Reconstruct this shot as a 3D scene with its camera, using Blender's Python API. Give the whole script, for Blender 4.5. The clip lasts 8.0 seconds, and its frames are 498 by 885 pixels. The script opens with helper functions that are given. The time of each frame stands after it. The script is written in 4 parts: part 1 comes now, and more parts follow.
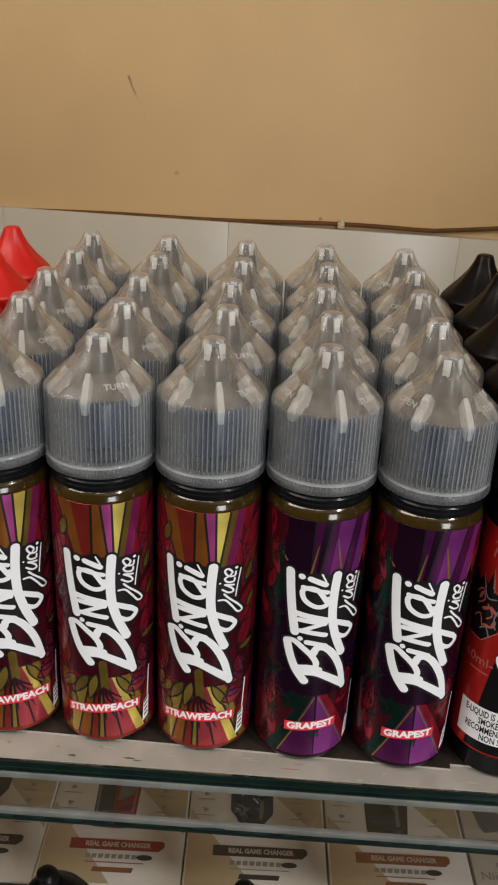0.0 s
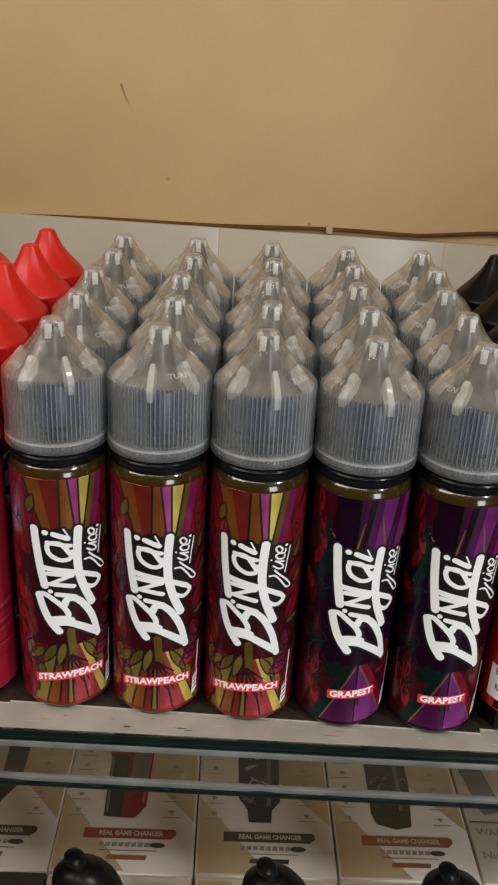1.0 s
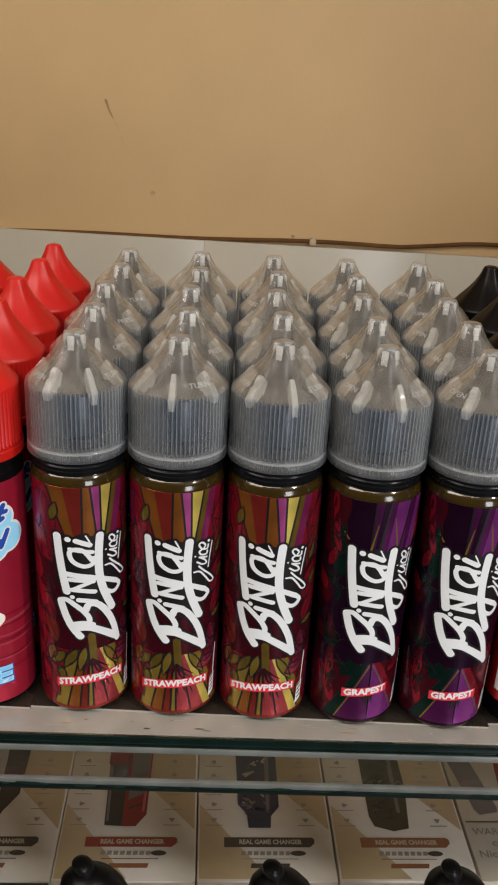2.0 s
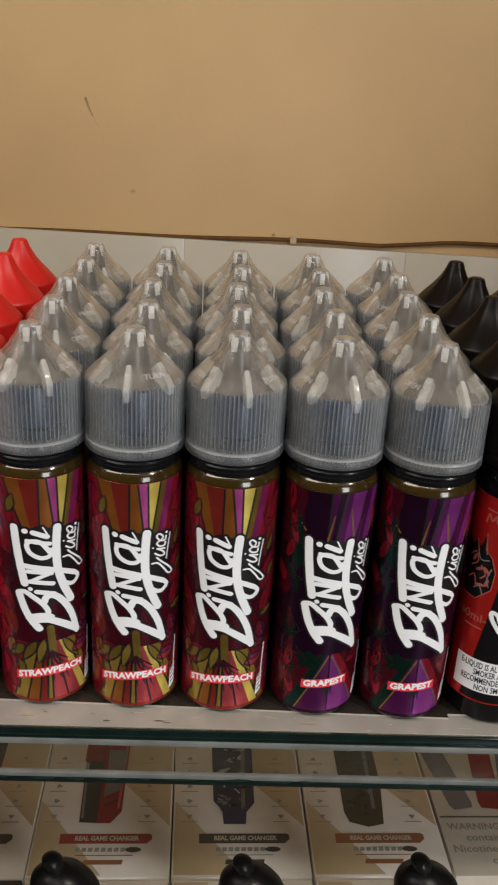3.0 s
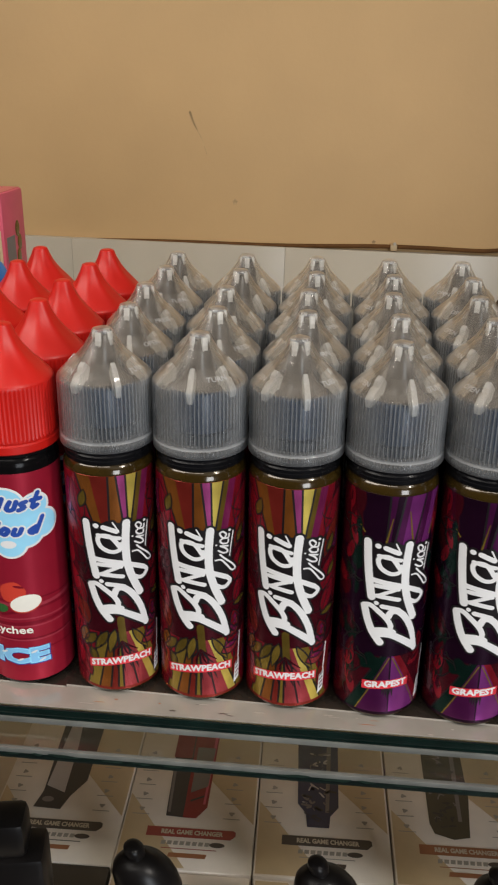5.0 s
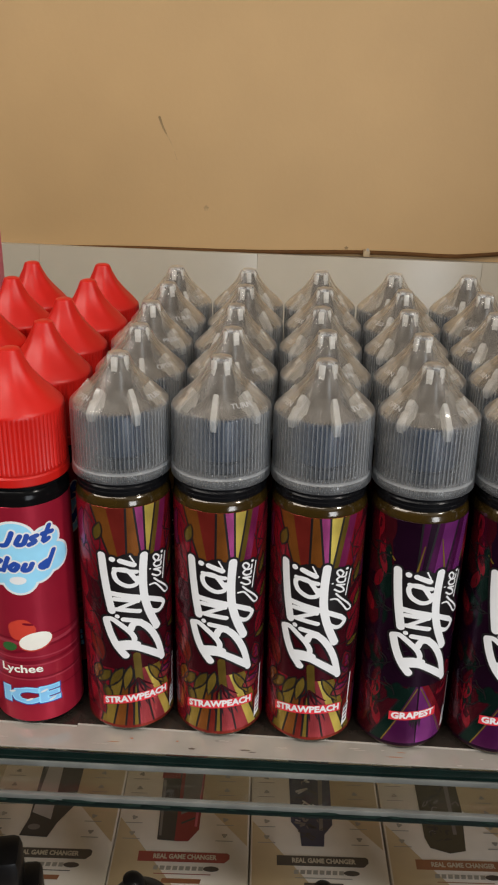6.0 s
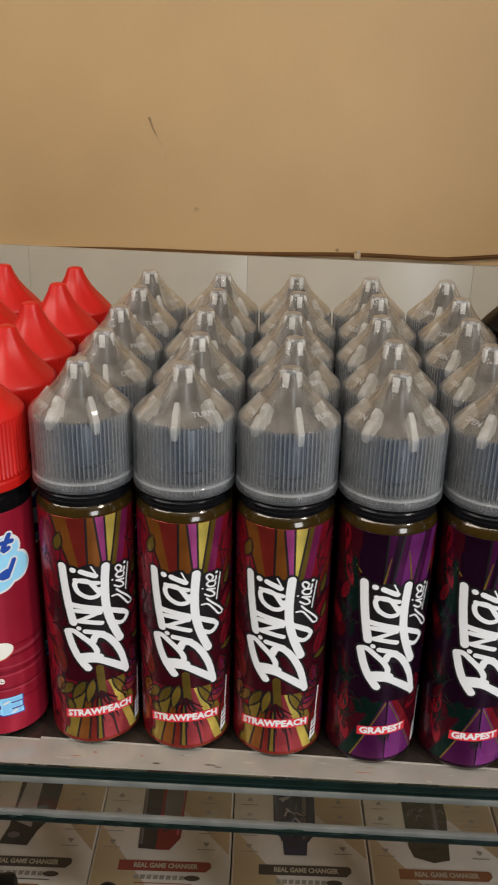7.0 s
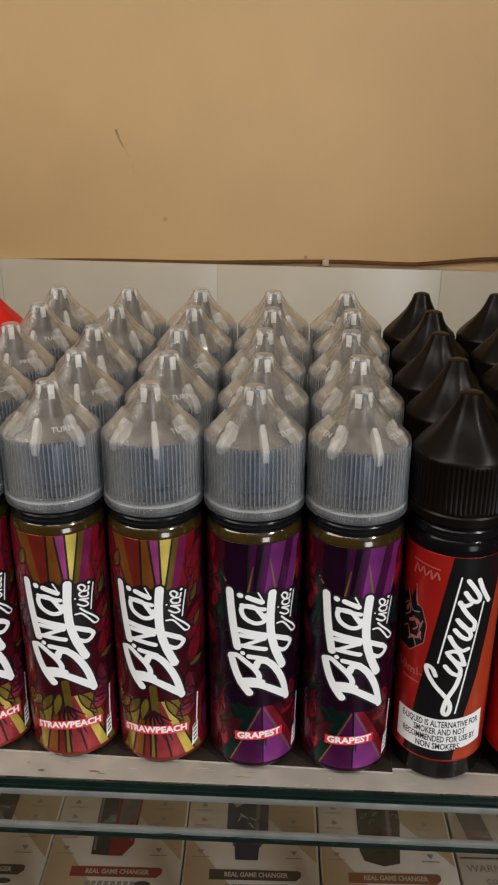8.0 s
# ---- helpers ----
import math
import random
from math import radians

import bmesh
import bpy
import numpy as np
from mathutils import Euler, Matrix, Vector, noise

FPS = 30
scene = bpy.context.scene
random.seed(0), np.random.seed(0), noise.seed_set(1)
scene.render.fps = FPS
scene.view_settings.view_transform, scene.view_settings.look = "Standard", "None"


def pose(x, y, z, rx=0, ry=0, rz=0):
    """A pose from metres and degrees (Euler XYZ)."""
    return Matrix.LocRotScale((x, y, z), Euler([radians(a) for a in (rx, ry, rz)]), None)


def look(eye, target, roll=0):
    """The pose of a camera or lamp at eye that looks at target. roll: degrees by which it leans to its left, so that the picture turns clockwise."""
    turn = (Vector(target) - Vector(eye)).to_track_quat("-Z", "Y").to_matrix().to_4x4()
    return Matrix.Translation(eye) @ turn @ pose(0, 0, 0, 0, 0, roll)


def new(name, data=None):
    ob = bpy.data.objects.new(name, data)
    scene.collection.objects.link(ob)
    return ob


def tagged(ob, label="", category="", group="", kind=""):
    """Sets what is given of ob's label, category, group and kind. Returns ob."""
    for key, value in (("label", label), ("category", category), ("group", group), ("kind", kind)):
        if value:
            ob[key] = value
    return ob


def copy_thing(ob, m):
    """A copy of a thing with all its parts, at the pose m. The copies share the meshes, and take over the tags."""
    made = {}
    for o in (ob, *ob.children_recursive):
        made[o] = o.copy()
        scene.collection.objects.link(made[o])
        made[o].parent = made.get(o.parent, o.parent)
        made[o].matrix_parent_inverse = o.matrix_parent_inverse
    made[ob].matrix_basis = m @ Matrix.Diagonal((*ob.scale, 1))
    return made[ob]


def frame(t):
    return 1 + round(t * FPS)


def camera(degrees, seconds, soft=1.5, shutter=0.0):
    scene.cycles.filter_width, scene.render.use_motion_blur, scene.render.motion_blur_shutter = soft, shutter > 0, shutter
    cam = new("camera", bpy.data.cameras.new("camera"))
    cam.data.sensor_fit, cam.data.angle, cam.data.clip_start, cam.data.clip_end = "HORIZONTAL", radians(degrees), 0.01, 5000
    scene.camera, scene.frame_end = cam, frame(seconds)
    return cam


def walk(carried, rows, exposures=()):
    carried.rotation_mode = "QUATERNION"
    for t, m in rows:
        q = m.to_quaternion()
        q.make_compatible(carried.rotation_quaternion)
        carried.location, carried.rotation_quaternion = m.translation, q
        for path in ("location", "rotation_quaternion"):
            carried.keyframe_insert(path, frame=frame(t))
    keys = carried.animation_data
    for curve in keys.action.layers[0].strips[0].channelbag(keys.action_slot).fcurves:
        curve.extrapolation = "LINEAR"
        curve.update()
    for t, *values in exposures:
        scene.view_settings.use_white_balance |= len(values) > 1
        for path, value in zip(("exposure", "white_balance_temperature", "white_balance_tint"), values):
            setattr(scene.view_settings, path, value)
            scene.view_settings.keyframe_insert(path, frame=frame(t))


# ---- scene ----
cam = camera(32.0, 8.0, soft=2.1, shutter=0.2)
PATH = [
    (0, (0.028, -0.006, 1.226), (-0.078, 1.806, 0.387), 2.7),
    (0.5, (0.017, -0.017, 1.227), (-0.039, 1.802, 0.398), 3.2),
    (1, (0.002, -0.03, 1.227), (-0.039, 1.793, 0.404), 3.1),
    (2.5, (-0.013, -0.042, 1.23), (0.018, 1.795, 0.44), 3.1),
    (3, (0.0, -0.043, 1.227), (0.035, 1.793, 0.433), 3.2),
    (3.5, (0.035, -0.042, 1.229), (0.073, 1.791, 0.43), 3.0),
    (4, (0.056, -0.044, 1.227), (-0.016, 1.784, 0.418), 2.4),
    (4.5, (0.053, -0.056, 1.226), (-0.164, 1.763, 0.423), 1.7),
    (5, (0.019, -0.051, 1.229), (-0.202, 1.775, 0.444), 0.8),
    (6.5, (-0.008, -0.032, 1.232), (-0.103, 1.807, 0.452), 1.4),
    (7, (0.005, -0.029, 1.232), (-0.116, 1.81, 0.454), 1.3),
    (7.5, (0.036, -0.031, 1.235), (-0.09, 1.811, 0.468), 0.8),
    (8, (0.058, -0.031, 1.238), (-0.089, 1.809, 0.471), 0.1),
]
walk(cam, [(t, look(eye, target, roll)) for t, eye, target, roll in PATH])

# ---------------------------------------------------------------- light
def lamp(name, eye, target, sx, sy, power, colour):
    d = bpy.data.lights.new(name, "AREA")
    d.shape, d.size, d.size_y, d.energy, d.color = "RECTANGLE", sx, sy, power, colour
    ob = new(name, d)
    ob.matrix_world = look(eye, target)
    return ob


WARM = (1.0, 0.935, 0.86)
# first lamp: unseen fill added to brighten bottle fronts and box tops
lamp("front_fill_lamp", (-0.25, -0.86, 2.44), (-0.15, -0.1, 0.3), 1.2, 0.08, 5.2, WARM)
lamp("ceiling_panel_lamp", (-1.2, -0.25, 2.45), (-0.9, 0.75, 1.2), 1.2, 0.9, 36, WARM)
lamp("window_daylight", (1.5, -2.19, 1.25), (0.1, 0.3, 0.90), 0.8, 1.5, 44, (0.89, 0.94, 1.0))
lamp("pendant_bulb_lamp", (0.92, -0.45, 2.02), (-0.4, -0.3, 0.9), 0.10, 0.10, 10.5, WARM).data.shape = "ELLIPSE"
world = bpy.data.worlds.new("world")
scene.world = world
world.use_nodes = True
world.node_tree.nodes["Background"].inputs[0].default_value = (0.85, 0.93, 1.0, 1)
world.node_tree.nodes["Background"].inputs[1].default_value = 0.6


# ---------------------------------------------------------------- materials
def mat(name, colour, rough=0.5, metal=0.0, var=0.12, scale=60.0, bump=0.0, bump_scale=300.0, coat=0.0, dirt=0.0, per_object=0.0, **more):
    m = bpy.data.materials.new(name)
    m.use_nodes = True
    nt = m.node_tree
    b = nt.nodes["Principled BSDF"]
    b.inputs["Roughness"].default_value = rough
    b.inputs["Metallic"].default_value = metal
    b.inputs["Coat Weight"].default_value = coat
    for key, value in more.items():
        b.inputs[key.replace("_", " ")].default_value = value
    co = nt.nodes.new("ShaderNodeTexCoord")
    n1 = nt.nodes.new("ShaderNodeTexNoise")
    n1.inputs["Scale"].default_value, n1.inputs["Detail"].default_value = scale, 5
    n2 = nt.nodes.new("ShaderNodeTexNoise")
    n2.inputs["Scale"].default_value, n2.inputs["Detail"].default_value = scale / 9, 3
    for n in (n1, n2):
        nt.links.new(co.outputs["Object"], n.inputs["Vector"])
    add = nt.nodes.new("ShaderNodeMath")
    add.operation = "ADD"
    nt.links.new(n1.outputs[0], add.inputs[0])
    nt.links.new(n2.outputs[0], add.inputs[1])
    rng = nt.nodes.new("ShaderNodeMapRange")
    rng.inputs[1].default_value, rng.inputs[2].default_value = 0.7, 1.3
    rng.inputs[3].default_value, rng.inputs[4].default_value = 1 - var, 1 + var
    nt.links.new(add.outputs[0], rng.inputs[0])
    hsv = nt.nodes.new("ShaderNodeHueSaturation")
    hsv.inputs["Color"].default_value = (*colour, 1)
    if per_object:
        info = nt.nodes.new("ShaderNodeObjectInfo")
        r2 = nt.nodes.new("ShaderNodeMapRange")
        r2.inputs[3].default_value, r2.inputs[4].default_value = 1 - per_object, 1 + per_object
        nt.links.new(info.outputs["Random"], r2.inputs[0])
        mul = nt.nodes.new("ShaderNodeMath")
        mul.operation = "MULTIPLY"
        nt.links.new(rng.outputs[0], mul.inputs[0])
        nt.links.new(r2.outputs[0], mul.inputs[1])
        nt.links.new(mul.outputs[0], hsv.inputs["Value"])
    else:
        nt.links.new(rng.outputs[0], hsv.inputs["Value"])
    nt.links.new(hsv.outputs[0], b.inputs["Base Color"])
    if dirt:
        rr = nt.nodes.new("ShaderNodeMapRange")
        rr.inputs[1].default_value, rr.inputs[2].default_value = 0.35, 0.7
        rr.inputs[3].default_value, rr.inputs[4].default_value = rough, min(1, rough + dirt)
        nt.links.new(n2.outputs[0], rr.inputs[0])
        nt.links.new(rr.outputs[0], b.inputs["Roughness"])
    if bump:
        n3 = nt.nodes.new("ShaderNodeTexNoise")
        n3.inputs["Scale"].default_value, n3.inputs["Detail"].default_value = bump_scale, 4
        nt.links.new(co.outputs["Object"], n3.inputs["Vector"])
        bp = nt.nodes.new("ShaderNodeBump")
        bp.inputs["Strength"].default_value, bp.inputs["Distance"].default_value = bump, 0.001
        nt.links.new(n3.outputs[0], bp.inputs["Height"])
        nt.links.new(bp.outputs[0], b.inputs["Normal"])
    return m


def clear_plastic(name, tint, body, share, rough, edge=0.5, uneven=0.65):
    """Milky see-through plastic: part of the light passes straight, the rest scatters at the surface."""
    m = bpy.data.materials.new(name)
    m.use_nodes = True
    nt = m.node_tree
    b = nt.nodes["Principled BSDF"]
    b.inputs["Base Color"].default_value = (*body, 1)
    b.inputs["Roughness"].default_value = rough
    tr = nt.nodes.new("ShaderNodeBsdfTransparent")
    tr.inputs[0].default_value = (*tint, 1)
    tl = nt.nodes.new("ShaderNodeBsdfTranslucent")
    tl.inputs[0].default_value = (*body, 1)
    co = nt.nodes.new("ShaderNodeTexCoord")
    n = nt.nodes.new("ShaderNodeTexNoise")
    n.inputs["Scale"].default_value, n.inputs["Detail"].default_value = 160, 4
    st = nt.nodes.new("ShaderNodeMapping")
    st.inputs["Scale"].default_value = (1.6, 1.6, 0.6)
    nt.links.new(co.outputs["Object"], st.inputs["Vector"])
    nt.links.new(st.outputs[0], n.inputs["Vector"])
    lw = nt.nodes.new("ShaderNodeMapRange")
    lw.inputs[3].default_value, lw.inputs[4].default_value = share * (1 - uneven), share * (1 + uneven)
    nt.links.new(n.outputs[0], lw.inputs[0])
    fc, gl, m3 = nt.nodes.new("ShaderNodeLayerWeight"), nt.nodes.new("ShaderNodeBsdfGlossy"), nt.nodes.new("ShaderNodeMixShader")
    pw = nt.nodes.new("ShaderNodeMath")
    pw.operation, pw.inputs[1].default_value = "POWER", 2.2
    sc = nt.nodes.new("ShaderNodeMath")
    sc.operation, sc.inputs[1].default_value = "MULTIPLY", edge
    gl.inputs["Roughness"].default_value = 0.3
    nt.links.new(fc.outputs["Facing"], pw.inputs[0])
    nt.links.new(pw.outputs[0], sc.inputs[0])
    nt.links.new(sc.outputs[0], m3.inputs[0])
    m1, m2 = nt.nodes.new("ShaderNodeMixShader"), nt.nodes.new("ShaderNodeMixShader")
    m1.inputs[0].default_value = 0.35
    nt.links.new(b.outputs[0], m1.inputs[1])
    nt.links.new(tl.outputs[0], m1.inputs[2])
    nt.links.new(lw.outputs[0], m2.inputs[0])
    nt.links.new(tr.outputs[0], m2.inputs[1])
    nt.links.new(m1.outputs[0], m2.inputs[2])
    nt.links.new(m2.outputs[0], m3.inputs[1])
    nt.links.new(gl.outputs[0], m3.inputs[2])
    nt.links.new(m3.outputs[0], nt.nodes["Material Output"].inputs[0])
    return m


def glass_mat(name, colour, rough):
    """Thin shelf glass: tinted straight light, mirror gloss by Fresnel."""
    m = bpy.data.materials.new(name)
    m.use_nodes = True
    nt = m.node_tree
    nt.nodes.remove(nt.nodes["Principled BSDF"])
    tr, gl, mx, lw, fr, rg = (nt.nodes.new(k) for k in ("ShaderNodeBsdfTransparent", "ShaderNodeBsdfGlossy", "ShaderNodeMixShader", "ShaderNodeLayerWeight", "ShaderNodeMath", "ShaderNodeMapRange"))
    fr.operation, fr.inputs[1].default_value = "POWER", 4.0
    rg.inputs[3].default_value, rg.inputs[4].default_value = 0.045, 0.9
    nt.links.new(lw.outputs["Facing"], fr.inputs[0])
    nt.links.new(fr.outputs[0], rg.inputs[0])
    tr.inputs[0].default_value = (*colour, 1)
    gl.inputs["Roughness"].default_value = rough
    nt.links.new(rg.outputs[0], mx.inputs[0])
    nt.links.new(tr.outputs[0], mx.inputs[1])
    nt.links.new(gl.outputs[0], mx.inputs[2])
    nt.links.new(mx.outputs[0], nt.nodes["Material Output"].inputs[0])
    return m


def wall_paint():
    m = mat("wall_paint", (0.488, 0.316, 0.145), 0.62, var=0.08, scale=6, bump=0.25, bump_scale=120)
    return m


M = {
    "wall": wall_paint(),
    "tile": mat("glazed_tile", (0.46, 0.41, 0.325), 0.32, var=0.07, scale=14, per_object=0.04, bump=0.05, bump_scale=60),
    "grout": mat("grout", (0.43, 0.385, 0.31), 0.9, var=0.2, scale=80),
    "plaster": mat("ceiling_plaster", (0.78, 0.74, 0.66), 0.9, var=0.05, scale=8),
    "floor": mat("floor_tile", (0.05, 0.042, 0.034), 0.4, var=0.1, scale=6),
    "cable": mat("cable_sheath", (0.10, 0.045, 0.014), 0.75, var=0.25, scale=40, Specular_IOR_Level=0.15),
    "clip": mat("cable_clip", (0.42, 0.31, 0.18), 0.5),
    "scuff": mat("wall_scuff", (0.27, 0.18, 0.085), 0.8, var=0.3, scale=200),
    "scuff_pale": mat("wall_scuff_pale", (0.40, 0.27, 0.13), 0.8, var=0.3, scale=200),
    "wood": mat("case_panel", (0.10, 0.066, 0.036), 0.5, var=0.2, scale=20),
    "liner": mat("shelf_liner", (0.26, 0.24, 0.21), 0.08, var=0.22, scale=38, dirt=0.25, coat=0.5),
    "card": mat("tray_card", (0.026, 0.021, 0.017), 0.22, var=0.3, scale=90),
    "card_edge": mat("tray_card_edge", (0.36, 0.33, 0.29), 0.8, var=0.15, scale=120),
    "glass": glass_mat("shelf_glass", (0.93, 0.95, 0.92), 0.03),
    "edge_green": mat("glass_edge_green", (0.004, 0.011, 0.0095), 0.10, var=0.45, scale=70),
    "edge_pale": mat("glass_edge_pale", (0.13, 0.135, 0.125), 0.3, var=0.4, scale=60),
    "chip": mat("glass_chip", (0.010, 0.018, 0.015), 0.9, var=0.4, scale=200, Specular_IOR_Level=0.0),
    # bottles
    "cap_clear": clear_plastic("cap_clear", (0.95, 0.96, 0.97), (0.82, 0.87, 0.92), 0.032, 0.08, 0.9, 0.6),
    "prong": clear_plastic("cap_prong", (0.95, 0.95, 0.95), (0.92, 0.91, 0.88), 0.74, 0.12, 0.5, 0.25),
    "tab": clear_plastic("cap_tab", (0.95, 0.95, 0.94), (0.92, 0.90, 0.86), 0.36, 0.08, 0.6, 0.7),
    "rim": clear_plastic("cap_rim", (0.95, 0.95, 0.95), (0.90, 0.92, 0.94), 0.34, 0.1, 0.7, 0.3),
    "insert_top": mat("cap_insert_top", (0.040, 0.034, 0.029), 0.4, var=0.2),
    "milky": clear_plastic("cap_milky", (0.93, 0.94, 0.95), (0.86, 0.89, 0.92), 0.12, 0.10, 0.85, 0.6),
    "rib_clear": clear_plastic("cap_rib", (0.95, 0.96, 0.97), (0.84, 0.89, 0.94), 0.21, 0.10, 0.85, 0.35),
    "inner_rib": clear_plastic("cap_inner_rib", (0.95, 0.95, 0.95), (0.93, 0.90, 0.85), 0.125, 0.12, 0.5, 0.3),
    "cone": clear_plastic("cap_cone", (0.95, 0.95, 0.94), (0.93, 0.84, 0.74), 0.082, 0.06, 0.85, 0.9),
    "insert": mat("cap_insert", (0.007, 0.019, 0.044), 0.35, var=0.15),
    "insert_ring": mat("cap_insert_ring", (0.006, 0.010, 0.018), 0.4, var=0.15),
    "nozzle": mat("nozzle", (0.010, 0.008, 0.007), 0.3, var=0.2),
    "cap_red": mat("cap_red", (0.52, 0.011, 0.007), 0.40, var=0.06, scale=120, per_object=0.04, Specular_IOR_Level=0.32),
    "cap_black": mat("cap_black", (0.0048, 0.0031, 0.0022), 0.34, var=0.2, scale=90, Specular_IOR_Level=0.11),
    "collar": mat("collar_black", (0.005, 0.005, 0.006), 0.22, var=0.2, Specular_IOR_Level=0.12),
    "amber": mat("amber_liquid", (0.034, 0.020, 0.004), 0.14, metal=0.2, var=0.3, scale=90, coat=0.3, bump=0.15, bump_scale=160),
    "black_pet": mat("black_bottle", (0.004, 0.0037, 0.004), 0.16, var=0.2, Specular_IOR_Level=0.09),
}
for key, c in {
    "white": (0.73, 0.73, 0.73), "ink": (0.008, 0.006, 0.007), "orange": (0.29, 0.095, 0.018), "rust": (0.27, 0.028, 0.020), "orchid": (0.46, 0.075, 0.27),
    "yellow": (0.80, 0.62, 0.13), "olive": (0.19, 0.125, 0.022), "magenta": (0.27, 0.024, 0.115), "pink": (0.39, 0.052, 0.062),
    "crimson": (0.30, 0.012, 0.026), "wine": (0.085, 0.006, 0.014), "purple": (0.095, 0.010, 0.078), "violet": (0.24, 0.036, 0.23),
    "plum": (0.022, 0.004, 0.019), "moss": (0.006, 0.024, 0.018), "banner": (0.62, 0.03, 0.045), "gold": (0.30, 0.20, 0.035),
}.items():
    plain = key in ("white", "ink", "banner")
    M[key] = mat("print_" + key, c, 0.42 if plain else 0.25, metal=0.0 if plain else 0.62, var=0.03 if key == "white" else 0.25, scale=110, Specular_IOR_Level=0.3 if plain else 0.5)
for key, c in {
    "cherry": (0.43, 0.018, 0.045), "cherry_dark": (0.30, 0.010, 0.03), "cherry_pale": (0.56, 0.06, 0.10), "cloud": (0.30, 0.66, 0.88), "navy": (0.02, 0.07, 0.36),
    "ice": (0.22, 0.52, 0.80), "fruit_red": (0.55, 0.05, 0.03), "fruit_white": (0.82, 0.80, 0.72), "leaf": (0.03, 0.12, 0.03),
    "flame": (0.46, 0.018, 0.013), "ember": (0.50, 0.068, 0.025), "jet": (0.006, 0.0055, 0.006), "dim": (0.38, 0.085, 0.065),
    "grey_text": (0.07, 0.07, 0.07),
}.items():
    M[key] = mat("print_" + key, c, 0.3, metal=0.5 if key in ("cherry", "cherry_dark", "cherry_pale", "flame", "ember") else 0.0, var=0.12, scale=70, Specular_IOR_Level=0.2 if key == "jet" else 0.5)
for key, c in {
    # the notice box has a darker copy of the white, shade put into colour
    "box_white": (0.76, 0.68, 0.60), "box_white_shaded": (0.60, 0.53, 0.44), "box_tan": (0.55, 0.42, 0.26), "box_side": (0.55, 0.48, 0.38), "box_red": (0.30, 0.045, 0.036), "box_dark": (0.065, 0.052, 0.045),
    "box_brown": (0.30, 0.115, 0.05), "box_grey": (0.33, 0.30, 0.26), "box_black": (0.022, 0.020, 0.017), "box_gold": (0.45, 0.33, 0.10),
    "dev_red": (0.25, 0.010, 0.016), "dev_black": (0.03, 0.028, 0.032), "dev_blue": (0.022, 0.028, 0.075), "dev_silver": (0.50, 0.47, 0.48),
    "dev_olive": (0.055, 0.048, 0.03), "dev_grey": (0.18, 0.16, 0.16), "carton_pink": (0.60, 0.09, 0.15), "carton_rose": (0.52, 0.12, 0.12), "blue_cap": (0.02, 0.20, 0.62),
}.items():
    M[key] = mat("print_" + key, c, 0.45, var=0.08, scale=50)
M["device"] = mat("device_black", (0.010, 0.009, 0.008), 0.42, var=0.3, scale=60, Specular_IOR_Level=0.4)

M["device_gloss"] = mat("device_gloss", (0.008, 0.007, 0.007), 0.32, Specular_IOR_Level=0.2, var=0.3, scale=60)


# ---------------------------------------------------------------- building helpers
def mesh_from(bm, name, mats, smooth=True):
    me = bpy.data.meshes.new(name)
    bm.to_mesh(me)
    bm.free()
    for m in (mats if isinstance(mats, (list, tuple)) else [mats]):
        me.materials.append(m)
    if smooth:
        me.polygons.foreach_set("use_smooth", [True] * len(me.polygons))
        me.set_sharp_from_angle(angle=radians(38))
    return me


def part(name, bm, material, parent, label="", at=None):
    ob = new(name, mesh_from(bm, name, material))
    ob.parent = parent
    if at is not None:
        ob.matrix_basis = at
    if label:
        ob["label"] = label
    return ob


def empty(name, m):
    ob = new(name)
    ob.empty_display_size = 0.02
    ob.matrix_basis = m
    return ob


def add_box(bm, lo, hi, bevel=0.0, mi=0, segments=2):
    c = [(a + b) / 2 for a, b in zip(lo, hi)]
    r = bmesh.ops.create_cube(bm, size=1, matrix=Matrix.LocRotScale(c, None, [b - a for a, b in zip(lo, hi)]))
    faces = {f for v in r["verts"] for f in v.link_faces}
    if bevel:
        out = bmesh.ops.bevel(bm, geom=list({e for v in r["verts"] for e in v.link_edges}), offset=bevel, segments=segments, affect="EDGES", profile=0.5)
        faces |= set(out["faces"])
    for f in faces:
        if f.is_valid:
            f.material_index = mi
    return bm


def box_bm(lo, hi, bevel=0.0, mi=0):
    return add_box(bmesh.new(), lo, hi, bevel, mi)


def lathe(profile, segments=72, ripple=None, close=True, bm=None):
    """Turns a profile of (radius, height) round z. ripple(angle, radius, height) may change the radius."""
    bm = bm or bmesh.new()
    rings = []
    for r, z in profile:
        ring = []
        for i in range(segments):
            a = 2 * math.pi * i / segments
            q = ripple(a, r, z) if ripple else r
            ring.append(bm.verts.new((q * math.cos(a), q * math.sin(a), z)))
        rings.append(ring)
    for lo, hi in zip(rings, rings[1:]):
        for i in range(segments):
            j = (i + 1) % segments
            bm.faces.new((lo[i], lo[j], hi[j], hi[i]))
    if close:
        bm.faces.new(list(reversed(rings[0])))
        bm.faces.new(rings[-1])
    return bm


def smooth_line(points, steps=6):
    """A Catmull-Rom line through the points."""
    if len(points) < 3:
        return list(points)
    p = [points[0], *points, points[-1]]
    out = []
    for i in range(1, len(p) - 2):
        for k in range(steps):
            t = k / steps
            out.append(tuple(0.5 * (2 * b + (c - a) * t + (2 * a - 5 * b + 4 * c - d) * t * t + (3 * b - a - 3 * c + d) * t ** 3)
                             for a, b, c, d in zip(p[i - 1], p[i], p[i + 1], p[i + 2])))
    out.append(points[-1])
    return out


